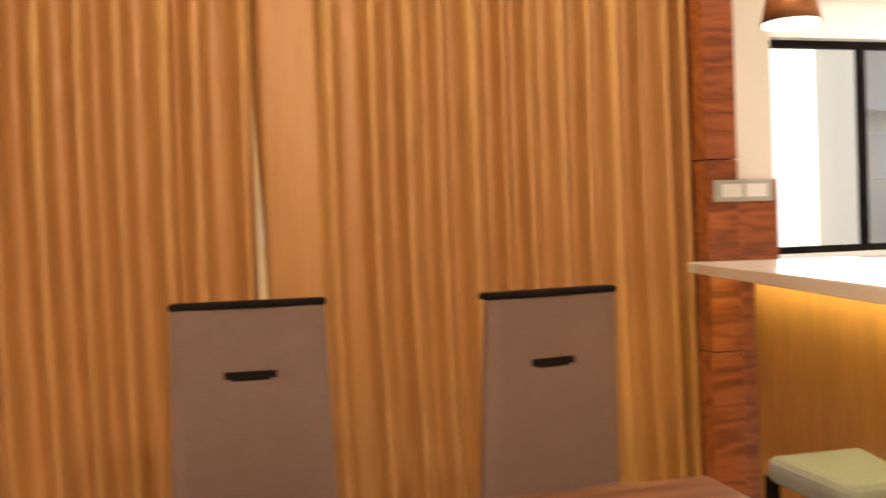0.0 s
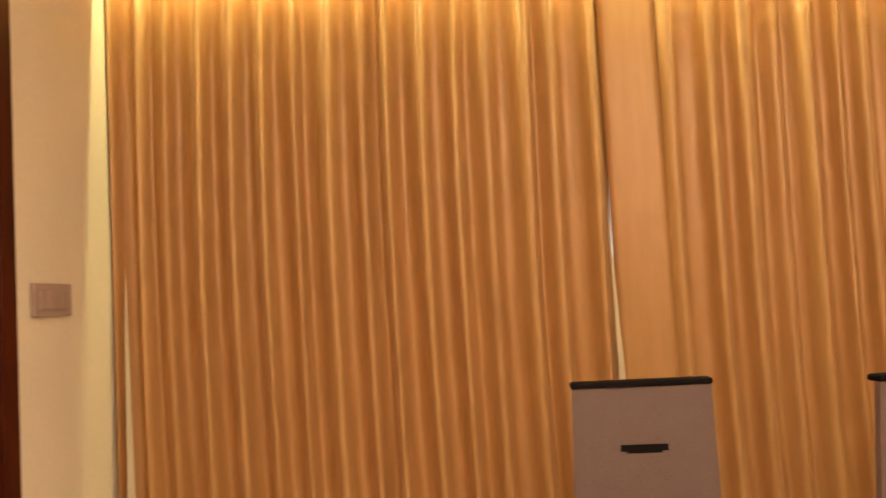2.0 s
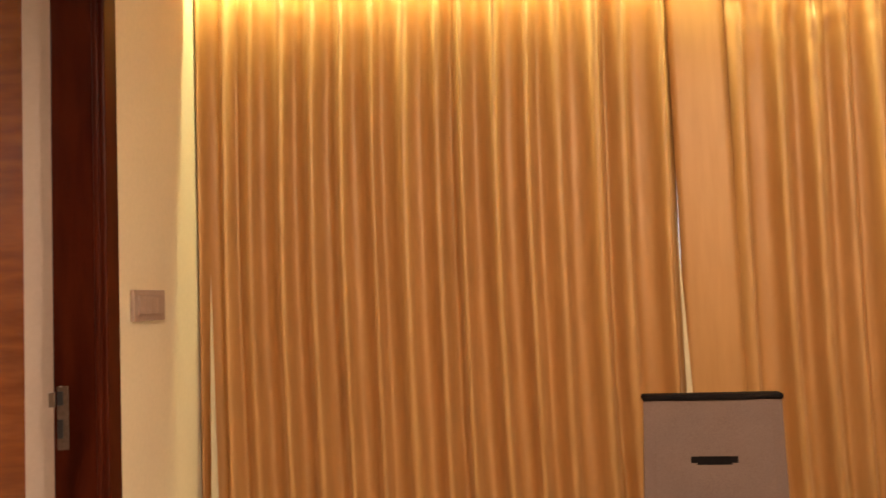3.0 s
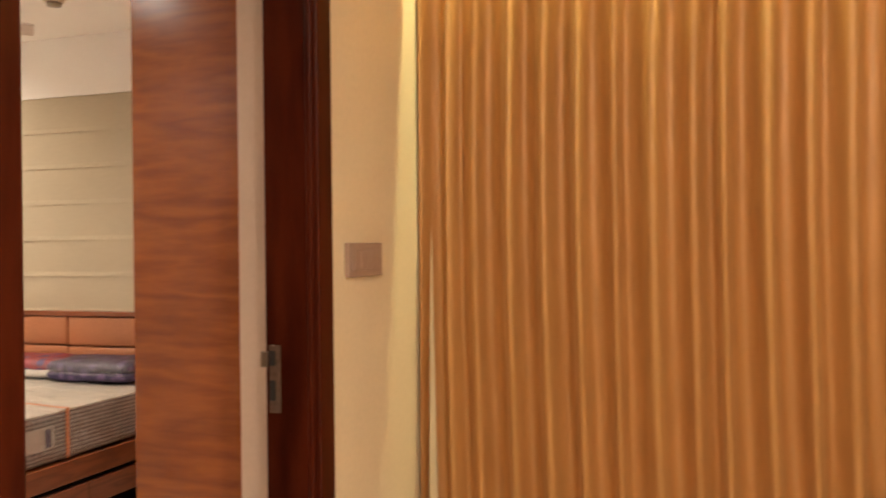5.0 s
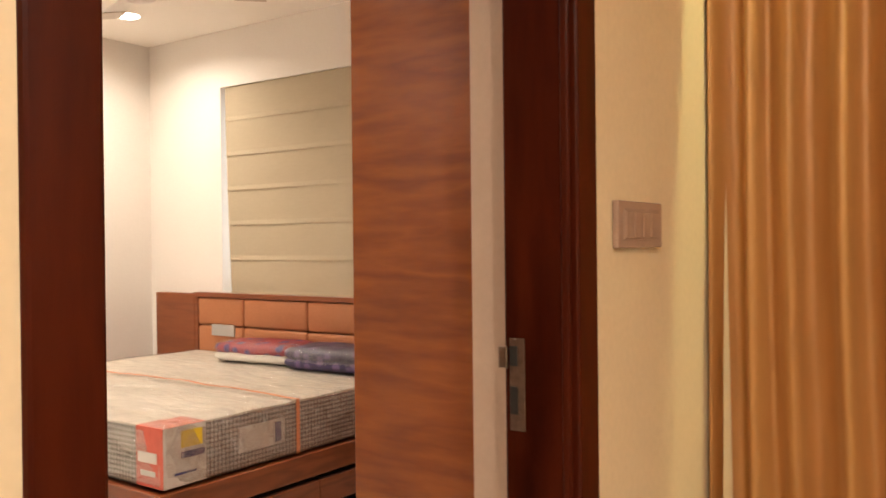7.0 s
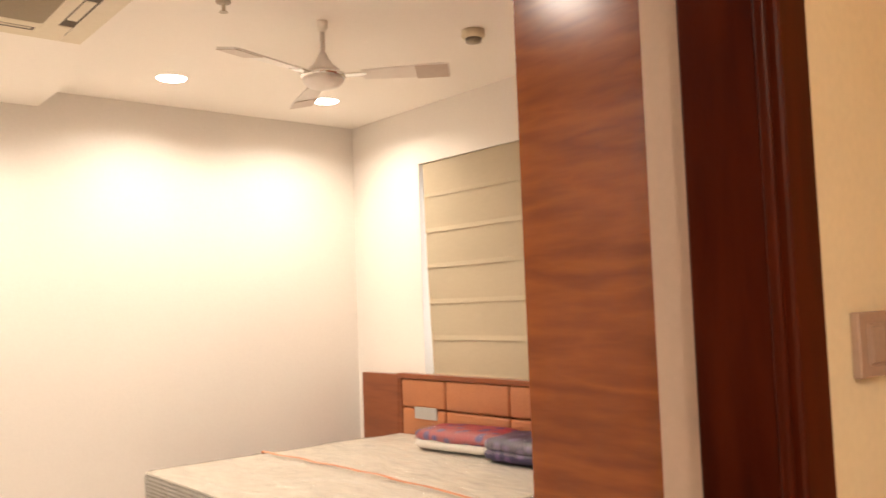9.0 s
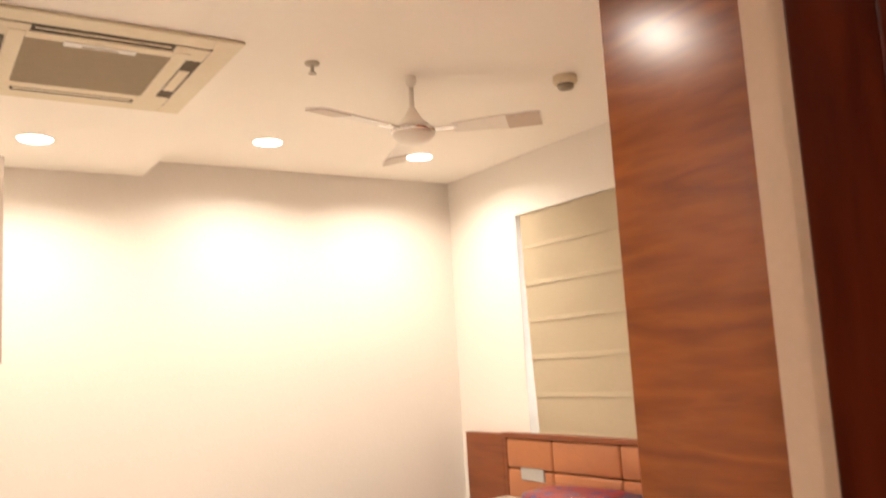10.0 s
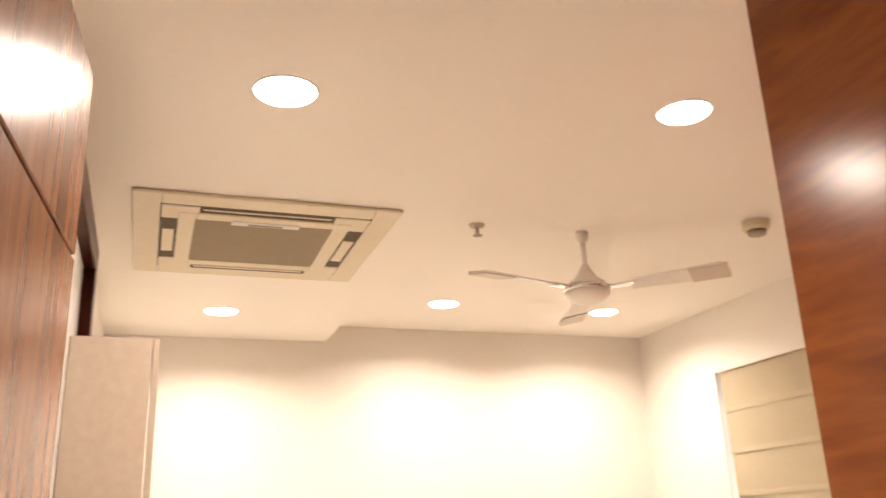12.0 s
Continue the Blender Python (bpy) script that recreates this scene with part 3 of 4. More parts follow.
# ---- dining chairs and table ----
def back_shape(w0, w1, z0, z1, y0, y1, th, bow):
    """A slightly bowed, tapering chair back, rounded at its edges, with a slot through it."""
    bm = bmesh.new()
    nx, nz = 12, 16
    fr, bk = [], []
    for j in range(nz + 1):
        v = j / nz
        z = z0 + (z1 - z0) * v
        w = w0 + (w1 - w0) * v
        rf, rb = [], []
        for i in range(nx + 1):
            u = -1 + 2 * i / nx
            y = y0 + (y1 - y0) * v + bow * (1 - u * u)
            e = th * (1 - 0.5 * abs(u) ** 8)
            rf.append(bm.verts.new((u * w / 2, y - e / 2, z)))
            rb.append(bm.verts.new((u * w / 2, y + e / 2, z)))
        fr.append(rf)
        bk.append(rb)
    for j in range(nz):
        for i in range(nx):
            if j == 10 and 4 <= i <= 7:
                continue
            bm.faces.new((fr[j][i], fr[j][i + 1], fr[j + 1][i + 1], fr[j + 1][i]))
            bm.faces.new((bk[j][i + 1], bk[j][i], bk[j + 1][i], bk[j + 1][i + 1]))
    for j in range(nz):
        bm.faces.new((fr[j][0], fr[j + 1][0], bk[j + 1][0], bk[j][0]))
        bm.faces.new((fr[j + 1][nx], fr[j][nx], bk[j][nx], bk[j + 1][nx]))
    for i in range(nx):
        bm.faces.new((fr[nz][i], fr[nz][i + 1], bk[nz][i + 1], bk[nz][i]))
        bm.faces.new((fr[0][i + 1], fr[0][i], bk[0][i], bk[0][i + 1]))
    # slot walls
    for i in range(4, 8):
        for j in (10, 11):
            bm.faces.new((fr[j][i], fr[j][i + 1], bk[j][i + 1], bk[j][i]))
    for i in (4, 8):
        bm.faces.new((fr[10][i], fr[11][i], bk[11][i], bk[10][i]))
    return bm, fr, bk


def dining_chair(at, label):
    c = thing("dining_chair", (0, 0, 0), label, "chair", "dining chairs")
    bm, fr, bk = back_shape(0.430, 0.394, 0.40, 0.972, 0.03, 0.0, 0.045, 0.012)
    for r in (fr[10], bk[10]):
        for i in range(3, 10):
            r[i].co.z = 0.786
    for r in (fr[11], bk[11]):
        for i in range(3, 10):
            r[i].co.z = 0.806
    part("backrest", bm, LEATHER, c, "taupe leatherette back with a slot handle")
    part("slot_liner", block((-0.085, 0.0, 0.777), (0.085, 0.026, 0.815), 0.004, 1), DARKTRIM, c)
    part("top_trim", block((-0.201, -0.020, 0.971), (0.201, 0.038, 0.989), 0.006, 2), DARKTRIM, c, "black top edging")
    part("seat", block((-0.22, -0.44, 0.37), (0.22, 0.03, 0.44), 0.025, 3), LEATHER, c)
    for x in (-0.19, 0.19):
        part("leg", block((x - 0.018, -0.42, 0), (x + 0.018, -0.38, 0.38), 0.004, 1), DARKTRIM, c)
        part("leg", block((x - 0.018, -0.01, 0), (x + 0.018, 0.03, 0.41), 0.004, 1), DARKTRIM, c)
    c.matrix_basis = at
    return c


chair = dining_chair(pose(1.750, 0.101, 0, 0, 0, -4), "taupe leatherette dining chair with black top edge near the curtain")
other = copy_thing(chair, pose(2.540, -0.025, 0, 0, 0, 11))
third = copy_thing(chair, pose(1.045, -1.225, 0, 0, 0, 84))
third.scale = (1, 1, 0.905)
third["label"] = "taupe leatherette dining chair with black edge at the table end"

table = thing("dining_table", (1.9, -1.36, 0), "dark brown wooden dining table with square legs", "table")
part("tabletop", block((1.32, -1.78, 0.715), (2.44, -0.965, 0.75), 0.006, 2), TABLEWOOD, table)
part("apron", blocks(((1.40, -1.70, 0.64), (2.42, -1.68, 0.713)), ((1.40, -1.06, 0.64), (2.42, -1.04, 0.713)), ((1.40, -1.68, 0.64), (1.42, -1.06, 0.713)), ((2.40, -1.68, 0.64), (2.42, -1.06, 0.713))), TABLEWOOD, table)
for x in (1.41, 2.35):
    for y in (-1.69, -1.11):
        part("leg", block((x, y, 0), (x + 0.06, y + 0.06, 0.64), 0.006, 1), TABLEWOOD, table)

# ---- bar counter and kitchen ----
pillar = thing("wooden_pillar", (3.35, 0.62, 0), "red-brown wood clad pillar between curtain and kitchen", "pillar", "", "structure")
for i in range(4):
    part("board", block((3.362, 0.56, 0.69 * i + 0.002), (3.483, 0.745, min(ZC - 0.002, 0.69 * i + 0.688)), 0.002, 1), CLADDING, pillar)
part("side_board", block((3.484, 0.575, 0.0), (3.655, 0.745, 1.309), 0.003, 1), CLADDING, pillar)
structure("wall_stub", blocks(((3.485, 0.60, 1.311), (3.655, 0.745, ZC))), WHITE, "white painted wall stub beside the pillar")
sk = thing("socket_plate", (3.45, 0.56, 1.22), "grey socket plate on the wooden half wall", "socket")
part("plate", block((3.384, 0.548, 1.228), (3.618, 0.562, 1.305), 0.003, 2), GREYFAB, sk)
part("module", block((3.41, 0.544, 1.243), (3.49, 0.549, 1.29), 0.001, 1), WHITEPLASTIC, sk)
part("module", block((3.505, 0.544, 1.243), (3.59, 0.549, 1.29), 0.001, 1), WHITEPLASTIC, sk)

bar = thing("bar_counter", (3.245, 0.52, 0), "breakfast bar with cream stone top and lit wooden front", "counter")
part("stone_top", block((3.245, -2.00, 0.985), (3.80, 0.50, 1.020), 0.004, 2), QUARTZ, bar, "cream stone bar top")
part("front_panel", block((3.455, -1.96, 0.10), (3.485, 0.45, 0.983), 0.002, 1), BARPANEL, bar)
part("plinth", block((3.486, -1.90, 0), (3.72, 0.42, 0.983)), DARKTRIM, bar)
part("led_strip", block((3.400, -1.9, 0.978), (3.412, 0.42, 0.984)), STRIPGLOW, bar, "warm glowing light strip")
bar.rotation_euler = (0, 0, radians(-14.9))

stool = thing("bar_stool", (3.07, -0.42, 0), "grey upholstered bar stool at the counter", "stool")
part("seat", block((2.98, -0.60, 0.50), (3.26, -0.30, 0.57), 0.03, 3), STOOLCLOTH, stool)
for x in (3.00, 3.20):
    for y in (-0.58, -0.30):
        part("leg", block((x, y, 0), (x + 0.03, y + 0.03, 0.51), 0.004, 1), DARKTRIM, stool)

worktop = thing("kitchen_worktop", (5.0, 2.7, 0), "black granite kitchen worktop under the window", "worktop")
part("granite_top", block((3.51, 2.40, 0.86), (6.98, 2.995, 0.90), 0.004, 1), GRANITE, worktop)
for i in range(5):
    x = 3.51 + i * 0.695
    cab = thing("kitchen_cabinet", (x, 2.7, 0), "white kitchen base cabinet under the granite worktop", "cabinet", "kitchen cabinets")
    part("body", block((x, 2.46, 0.1), (x + 0.690, 2.99, 0.858)), WHITEPLASTIC, cab)
    d = part("cabinet_door", block((x + 0.003, 2.438, 0.11), (x + 0.687, 2.458, 0.85), 0.002, 1), WHITEPLASTIC, cab)
    part("handle", block((x + 0.25, 2.424, 0.80), (x + 0.45, 2.437, 0.812), 0.002, 1), STEEL, d)
    part("plinth", block((x, 2.50, 0), (x + 0.690, 2.98, 0.1)), DARKTRIM, cab)


def pendant(at, label):
    x, y, z = at
    p = thing("pendant_lamp", at, label, "pendant lamp", "pendant lamps over the bar")
    part("shade", lathe(((0.075, 0.005), (0.078, 0.0), (0.066, 0.06), (0.052, 0.10), (0.044, 0.15), (0.020, 0.158)), at, 36), COPPER, p, "", True)
    part("diffuser", lathe(((0.070, -0.004), (0.070, 0.003)), at, 32), PENDANTGLOW, p, "glowing white diffuser")
    part("cord", lathe(((0.003, 0.158), (0.003, ZC - z - 0.02)), at, 8), DARKTRIM, p)
    part("canopy", lathe(((0.05, ZC - z - 0.025), (0.05, ZC - z - 0.001)), at, 24), COPPER, p)
    return p


lamp_a = pendant((3.20, -0.157, 1.679), "copper brown pendant lamp with glowing white underside")
copy_thing(lamp_a, pose(3.20, -0.53, 1.679))


# ---- ceiling fittings ----
def downlight(at, label, group):
    x, y, z = at
    d = thing("downlight", at, label, "downlight", group)
    part("trim_ring", lathe(((0.0795, -0.0012), (0.0825, -0.0040), (0.0845, -0.0002)), at, 36), WHITEPLASTIC, d, "", True)
    part("diffuser", lathe(((0.075, -0.006), (0.079, -0.0012)), at, 36), LAMPGLOW, d, "glowing warm white diffuser")
    return d


for i, p in enumerate(BED_LAMPS):
    downlight(p, "round glowing downlight in the bedroom ceiling", "bedroom downlights")
# fittings for the added dining lamps, out of view
for i, p in enumerate(DINE_FILL_LAMPS):
    downlight(p, "unseen downlight added in the dining ceiling to light the room", "dining downlights")

ac = thing("air_conditioner", (-2.725, -0.47, ZS), "ivory ceiling cassette air conditioner with four slots", "air conditioner")
AX0, AX1, AY0, AY1 = -3.185, -2.295, -0.963, -0.062
AZ = ZS - 0.020
part("body", block((AX0 + 0.04, AY0 + 0.04, ZS - 0.012), (AX1 - 0.04, AY1 - 0.04, ZS - 0.0005)), PLASTIC, ac)


part("rim", blocks(((AX0, AY0, AZ + 0.006), (AX1, AY0 + 0.095, ZS - 0.001)), ((AX0, AY1 - 0.095, AZ + 0.006), (AX1, AY1, ZS - 0.001)),
                   ((AX0, AY0 + 0.095, AZ + 0.006), (AX0 + 0.095, AY1 - 0.095, ZS - 0.001)), ((AX1 - 0.095, AY0 + 0.095, AZ + 0.006), (AX1, AY1 - 0.095, ZS - 0.001)), bevel=0.004), PLASTIC, ac, "ivory rim")
part("inner_frame", blocks(((AX0 + 0.15, AY0 + 0.15, AZ), (AX1 - 0.15, AY0 + 0.21, ZS - 0.012)), ((AX0 + 0.15, AY1 - 0.21, AZ), (AX1 - 0.15, AY1 - 0.15, ZS - 0.012)),
                           ((AX0 + 0.15, AY0 + 0.21, AZ), (AX0 + 0.21, AY1 - 0.21, ZS - 0.012)), ((AX1 - 0.21, AY0 + 0.21, AZ), (AX1 - 0.15, AY1 - 0.21, ZS - 0.012)), bevel=0.004), PLASTIC, ac)
# flat brown sheet whose colour stands in for the shade inside the air slots
part("slot_void", block((AX0 + 0.09, AY0 + 0.09, ZS - 0.0140), (AX1 - 0.09, AY1 - 0.09, ZS - 0.0122)), SLOT, ac)
for x in (AX0 + 0.094, AX1 - 0.219):
    for y in (AY0 + 0.094, AY1 - 0.219):
        part("corner_cover", block((x, y, AZ + 0.002), (x + 0.125, y + 0.125, ZS - 0.0126), 0.003, 1), PLASTIC, ac)
part("grille", block((AX0 + 0.205, AY0 + 0.205, AZ + 0.002), (AX1 - 0.205, AY1 - 0.205, ZS - 0.0128)), GRILLE, ac, "tan mesh intake grille")
for lo, hi in (((AX1 - 0.127, AY0 + 0.23, AZ + 0.003), (AX1 - 0.117, AY1 - 0.23, AZ + 0.010)), ((AX0 + 0.114, AY0 + 0.23, AZ + 0.003), (AX0 + 0.130, AY1 - 0.23, AZ + 0.010)),
               ((AX0 + 0.30, AY0 + 0.101, AZ + 0.003), (AX1 - 0.34, AY0 + 0.142, AZ + 0.010)), ((AX0 + 0.30, AY1 - 0.142, AZ + 0.003), (AX1 - 0.34, AY1 - 0.101, AZ + 0.010))):
    part("louver", block(lo, hi, 0.002, 1), PLASTIC, ac)
part("sensor_bar", block((AX1 - 0.235, AY0 + 0.33, AZ - 0.003), (AX1 - 0.195, AY1 - 0.33, AZ + 0.004), 0.003, 2), WHITEPLASTIC, ac)
part("display", block((AX1 - 0.226, AY0 + 0.39, AZ - 0.005), (AX1 - 0.212, AY1 - 0.39, AZ - 0.002), 0.001, 1), STEEL, ac, "dark display strip")

fan = thing("ceiling_fan", (-2.62, 0.815, ZC), "ivory ceiling fan with chrome brackets, three blades, at rest", "ceiling fan")
F = (-2.62, 0.815, 0)
part("canopy", lathe(((0.026, ZC - 0.001), (0.024, ZC - 0.03), (0.012, ZC - 0.05)), F, 28), IVORY, fan, "", True)
part("rod", lathe(((0.011, ZC - 0.05), (0.011, 2.5)), F, 14), IVORY, fan, "", True)
part("motor_cover", lathe(((0.014, 2.545), (0.024, 2.525), (0.045, 2.49), (0.075, 2.465), (0.088, 2.452)), F, 32), IVORY, fan, "", True)
part("chrome_band", lathe(((0.090, 2.452), (0.102, 2.446), (0.102, 2.434), (0.094, 2.428)), F, 36), CHROME, fan, "bright chrome band", True)
part("bowl", lathe(((0.094, 2.428), (0.092, 2.415), (0.070, 2.392), (0.035, 2.38), (0.004, 2.378)), F, 32), IVORY, fan, "", True)
for ang in (-74, 45, 160):
    r = Matrix.Translation(F) @ Matrix.Rotation(radians(ang), 4, "Z")
    bm = block((0.085, -0.022, 2.434), (0.20, 0.022, 2.445), 0.003, 1)
    bmesh.ops.transform(bm, matrix=r, verts=bm.verts)
    br = part("bracket", bm, CHROME, fan, "chrome blade bracket")
    bm = bmesh.new()
    rows = []
    for i in range(13):
        u = i / 12
        x = 0.18 + 0.39 * u
        w = 0.042 + 0.022 * u if u < 0.93 else 0.05
        tilt = 0.20
        rows.append([bm.verts.new((x, -w, 2.44 + w * tilt)), bm.verts.new((x, w, 2.44 - w * tilt)), bm.verts.new((x, w, 2.434 - w * tilt)), bm.verts.new((x, -w, 2.434 + w * tilt))])
    for a, b in zip(rows, rows[1:]):
        for i in range(4):
            bm.faces.new((a[i], a[(i + 1) % 4], b[(i + 1) % 4], b[i]))
    bm.faces.new(rows[0])
    bm.faces.new(list(reversed(rows[-1])))
    bmesh.ops.transform(bm, matrix=r, verts=bm.verts)
    bl = part("blade", bm, IVORY, fan)
    bm = block((0.42, -0.058, 2.429), (0.565, 0.058, 2.433), 0.001, 1)
    bmesh.ops.transform(bm, matrix=r @ Matrix.Translation((0, 0, 2.437)) @ Matrix.Rotation(-0.2, 4, "X") @ Matrix.Translation((0, 0, -2.437)), verts=bm.verts)
    part("tip_inlay", bm, TIPTAN, bl, "tan blade tip inlay")

smoke = thing("smoke_detector", (-2.335, 1.472, ZC), "ivory smoke detector with dark base on the ceiling", "smoke detector")
part("base", lathe(((0.055, ZC - 0.0005), (0.055, ZC - 0.03), (0.048, ZC - 0.04)), (-2.335, 1.472, 0), 28), PLASTIC, smoke, "", True)
part("sensor_head", lathe(((0.040, ZC - 0.04), (0.036, ZC - 0.058), (0.02, ZC - 0.062)), (-2.335, 1.472, 0), 24), STEEL, smoke, "dark grille", True)
spr = thing("sprinkler", (-2.63, 0.345, ZC), "small brass-grey fire sprinkler in the ceiling", "sprinkler")
part("escutcheon", lathe(((0.032, ZC - 0.0005), (0.030, ZC - 0.008), (0.012, ZC - 0.012)), (-2.63, 0.345, 0), 22), BRASSGREY, spr, "", True)
part("stem", lathe(((0.008, ZC - 0.012), (0.007, ZC - 0.045)), (-2.63, 0.345, 0), 12), BRASSGREY, spr)
part("deflector", lathe(((0.018, ZC - 0.045), (0.018, ZC - 0.048)), (-2.63, 0.345, 0), 16), BRASSGREY, spr)

# ---- wardrobe beside the door ----
ward = thing("wardrobe", (-0.60, 1.25, 0), "tall walnut veneered wardrobe filling the alcove by the door", "wardrobe")
part("side_panel", block((-0.926, 0.332, 0.0), (-0.312, 0.357, ZC - 0.003), 0.002, 1), PANEL, ward, "glossy walnut side panel with flowing horizontal grain")
part("carcass", block((-0.900, 0.358, 0.08), (-0.312, YB - 0.002, ZC - 0.004)), PANEL, ward)
for i in range(3):
    y = 0.360 + i * 0.611
    d = part("wardrobe_door", block((-0.924, y + 0.002, 0.085), (-0.901, y + 0.609, 2.10), 0.002, 1), PANEL, ward)
    part("handle", block((-0.937, y + 0.53, 1.0), (-0.925, y + 0.55, 1.2), 0.003, 1), STEEL, d)
    part("loft_door", block((-0.924, y + 0.002, 2.105), (-0.901, y + 0.609, ZC - 0.006), 0.002, 1), PANEL, ward)

# ---- wall cabinet and loft frame behind the open door ----
wc = thing("wall_cabinet", (-2.24, -1.08, 1.48), "cream laminate wall cabinet hung beside the open door", "cabinet")
part("body", block((-2.355, -1.084, 1.48), (-2.13, -0.867, 2.07), 0.002, 1), LACQUER, wc)
part("cabinet_door", block((-2.355, -0.863, 1.482), (-2.13, -0.845, 2.068), 0.003, 2), LACQUER, wc)
lf = thing("door_frame_inner", (-1.9, -1.12, 0), "dark teak frame round a closed white inner door", "door frame", "", "structure")
part("head", block((-2.44, -1.119, 2.34), (-1.35, -1.050, 2.42), 0.004, 1), FRAMEWOOD, lf)
part("jamb", block((-2.44, -1.119, 0), (-2.36, -1.050, 2.338), 0.004, 1), FRAMEWOOD, lf)
part("jamb", block((-1.43, -1.119, 0), (-1.35, -1.050, 2.338), 0.004, 1), FRAMEWOOD, lf)
part("door_leaf", block((-2.358, -1.118, 0.01), (-1.432, -1.085, 2.337), 0.002, 1), WHITEPLASTIC, lf)

# ---- bed ----
bed = thing("bed", (-3.0, 1.3, 0), "walnut box bed with drawers and tan padded headboard", "bed")
BX0, BX1, BY0 = -3.92, -1.955, 0.415
part("plinth", block((BX0 + 0.08, BY0 + 0.08, 0), (BX1 - 0.08, 2.12, 0.09)), DARKTRIM, bed)
part("core", block((BX0 + 0.02, BY0 + 0.02, 0.09), (BX1 - 0.02, 2.12, 0.32)), DARKTRIM, bed)
part("side_rail", block((BX1 - 0.025, BY0, 0.238), (BX1, 2.12, 0.345), 0.003, 1), RAILWOOD, bed)
part("side_rail", block((BX0, BY0, 0.09), (BX0 + 0.025, 2.12, 0.345), 0.003, 1), RAILWOOD, bed)
part("foot_rail", block((BX0 + 0.026, BY0, 0.09), (BX1 - 0.026, BY0 + 0.025, 0.345), 0.003, 1), BEDWOOD, bed)
part("slat_base", block((BX0 + 0.026, BY0 + 0.026, 0.32), (BX1 - 0.026, 2.12, 0.338)), BEDWOOD, bed)
for y0, y1 in ((BY0 + 0.005, 1.26), (1.266, 2.13)):
    part("drawer_front", block((BX1 - 0.025, y0, 0.095), (BX1 - 0.001, y1, 0.214), 0.003, 1), RAILWOOD, bed)
HY = YB - 0.055
part("headboard_panel", block((-4.350, HY, 0), (-3.937, YB - 0.002, 0.958), 0.003, 1), BEDWOOD, bed, "plain walnut side panel")
part("headboard_panel", block((-1.768, HY, 0), (-0.94, YB - 0.002, 0.958), 0.003, 1), BEDWOOD, bed, "plain walnut side panel")
part("headboard_back", block((-3.935, HY + 0.04, 0), (-1.770, YB - 0.002, 0.938)), BEDWOOD, bed)
part("headboard_cap", block((-3.935, HY - 0.012, 0.938), (-1.770, YB - 0.002, 0.968), 0.004, 2), BEDWOOD, bed)
part("headboard_stile", block((-3.935, HY, 0.345), (-3.902, HY + 0.039, 0.937), 0.003, 1), BEDWOOD, bed)
cols = (-3.900, -3.456, -2.893, -2.331, -1.772)
for a, b in zip(cols, cols[1:]):
    for z0, z1 in ((0.36, 0.750), (0.754, 0.936)):
        part("cushion", block((a + 0.003, HY - 0.004, z0), (b - 0.003, HY + 0.039, z1), 0.018, 3), TAN, bed, "", True)
part("socket", block((-3.750, HY - 0.014, 0.690), (-3.530, HY - 0.003, 0.764), 0.003, 2), GREYFAB, bed, "grey socket plate in the headboard")

mat_t = thing("mattress", (-3.0, 1.27, 0.345), "grey quilted mattress still wrapped in clear plastic", "mattress")
MX0, MX1, MY0, MY1, MZ0, MZ1 = -3.885, -1.990, 0.452, 2.125, 0.347, 0.582


def pad(lo, hi, r, puff, wob=0.004, cuts=14, crease=0.0):
    bm = block(lo, hi, r, 4)
    bmesh.ops.subdivide_edges(bm, edges=[e for e in bm.edges if e.calc_length() > 0.3], cuts=cuts, use_grid_fill=True)
    cx, cy = (lo[0] + hi[0]) / 2, (lo[1] + hi[1]) / 2
    for v in bm.verts:
        w = noise.noise(v.co * 5) * wob
        if crease:
            w += crease * (1 - abs(noise.noise(Vector((v.co.x * 7, v.co.y * 15, v.co.z * 12))))) ** 5
        u = 1 - max(abs(v.co.x - cx) / (hi[0] - lo[0]), abs(v.co.y - cy) / (hi[1] - lo[1])) * 2
        v.co += Vector((w, w, w + (puff * u if v.co.z > (lo[2] + hi[2]) / 2 else 0)))
    return bm


part("ticking", pad((MX0, MY0, MZ0), (MX1, MY1, MZ1), 0.025, 0.012), TICKING, mat_t, "grey patterned quilted cover", True)
TOPCLOTH = grain("mattress_top_cloth", (0.66, 0.62, 0.54), (0.80, 0.76, 0.68), 14, 0.6, 0.3, stretch=(1, 2.4, 1), mottle=0.5)
part("top_quilt", pad((MX0 + 0.004, MY0 + 0.004, MZ1 - 0.006), (MX1 - 0.004, MY1 - 0.004, MZ1 + 0.004), 0.003, 0.012), TOPCLOTH, mat_t, "pale quilted top", True)
bmw = pad((MX0 - 0.006, MY0 - 0.006, MZ0 + 0.001), (MX1 + 0.006, MY1, MZ1 + 0.010), 0.028, 0.014, wob=0.009, cuts=34, crease=0.007)
wrap = part("plastic_wrap", bmw, WRAP, mat_t, "crinkled clear plastic wrap", True)


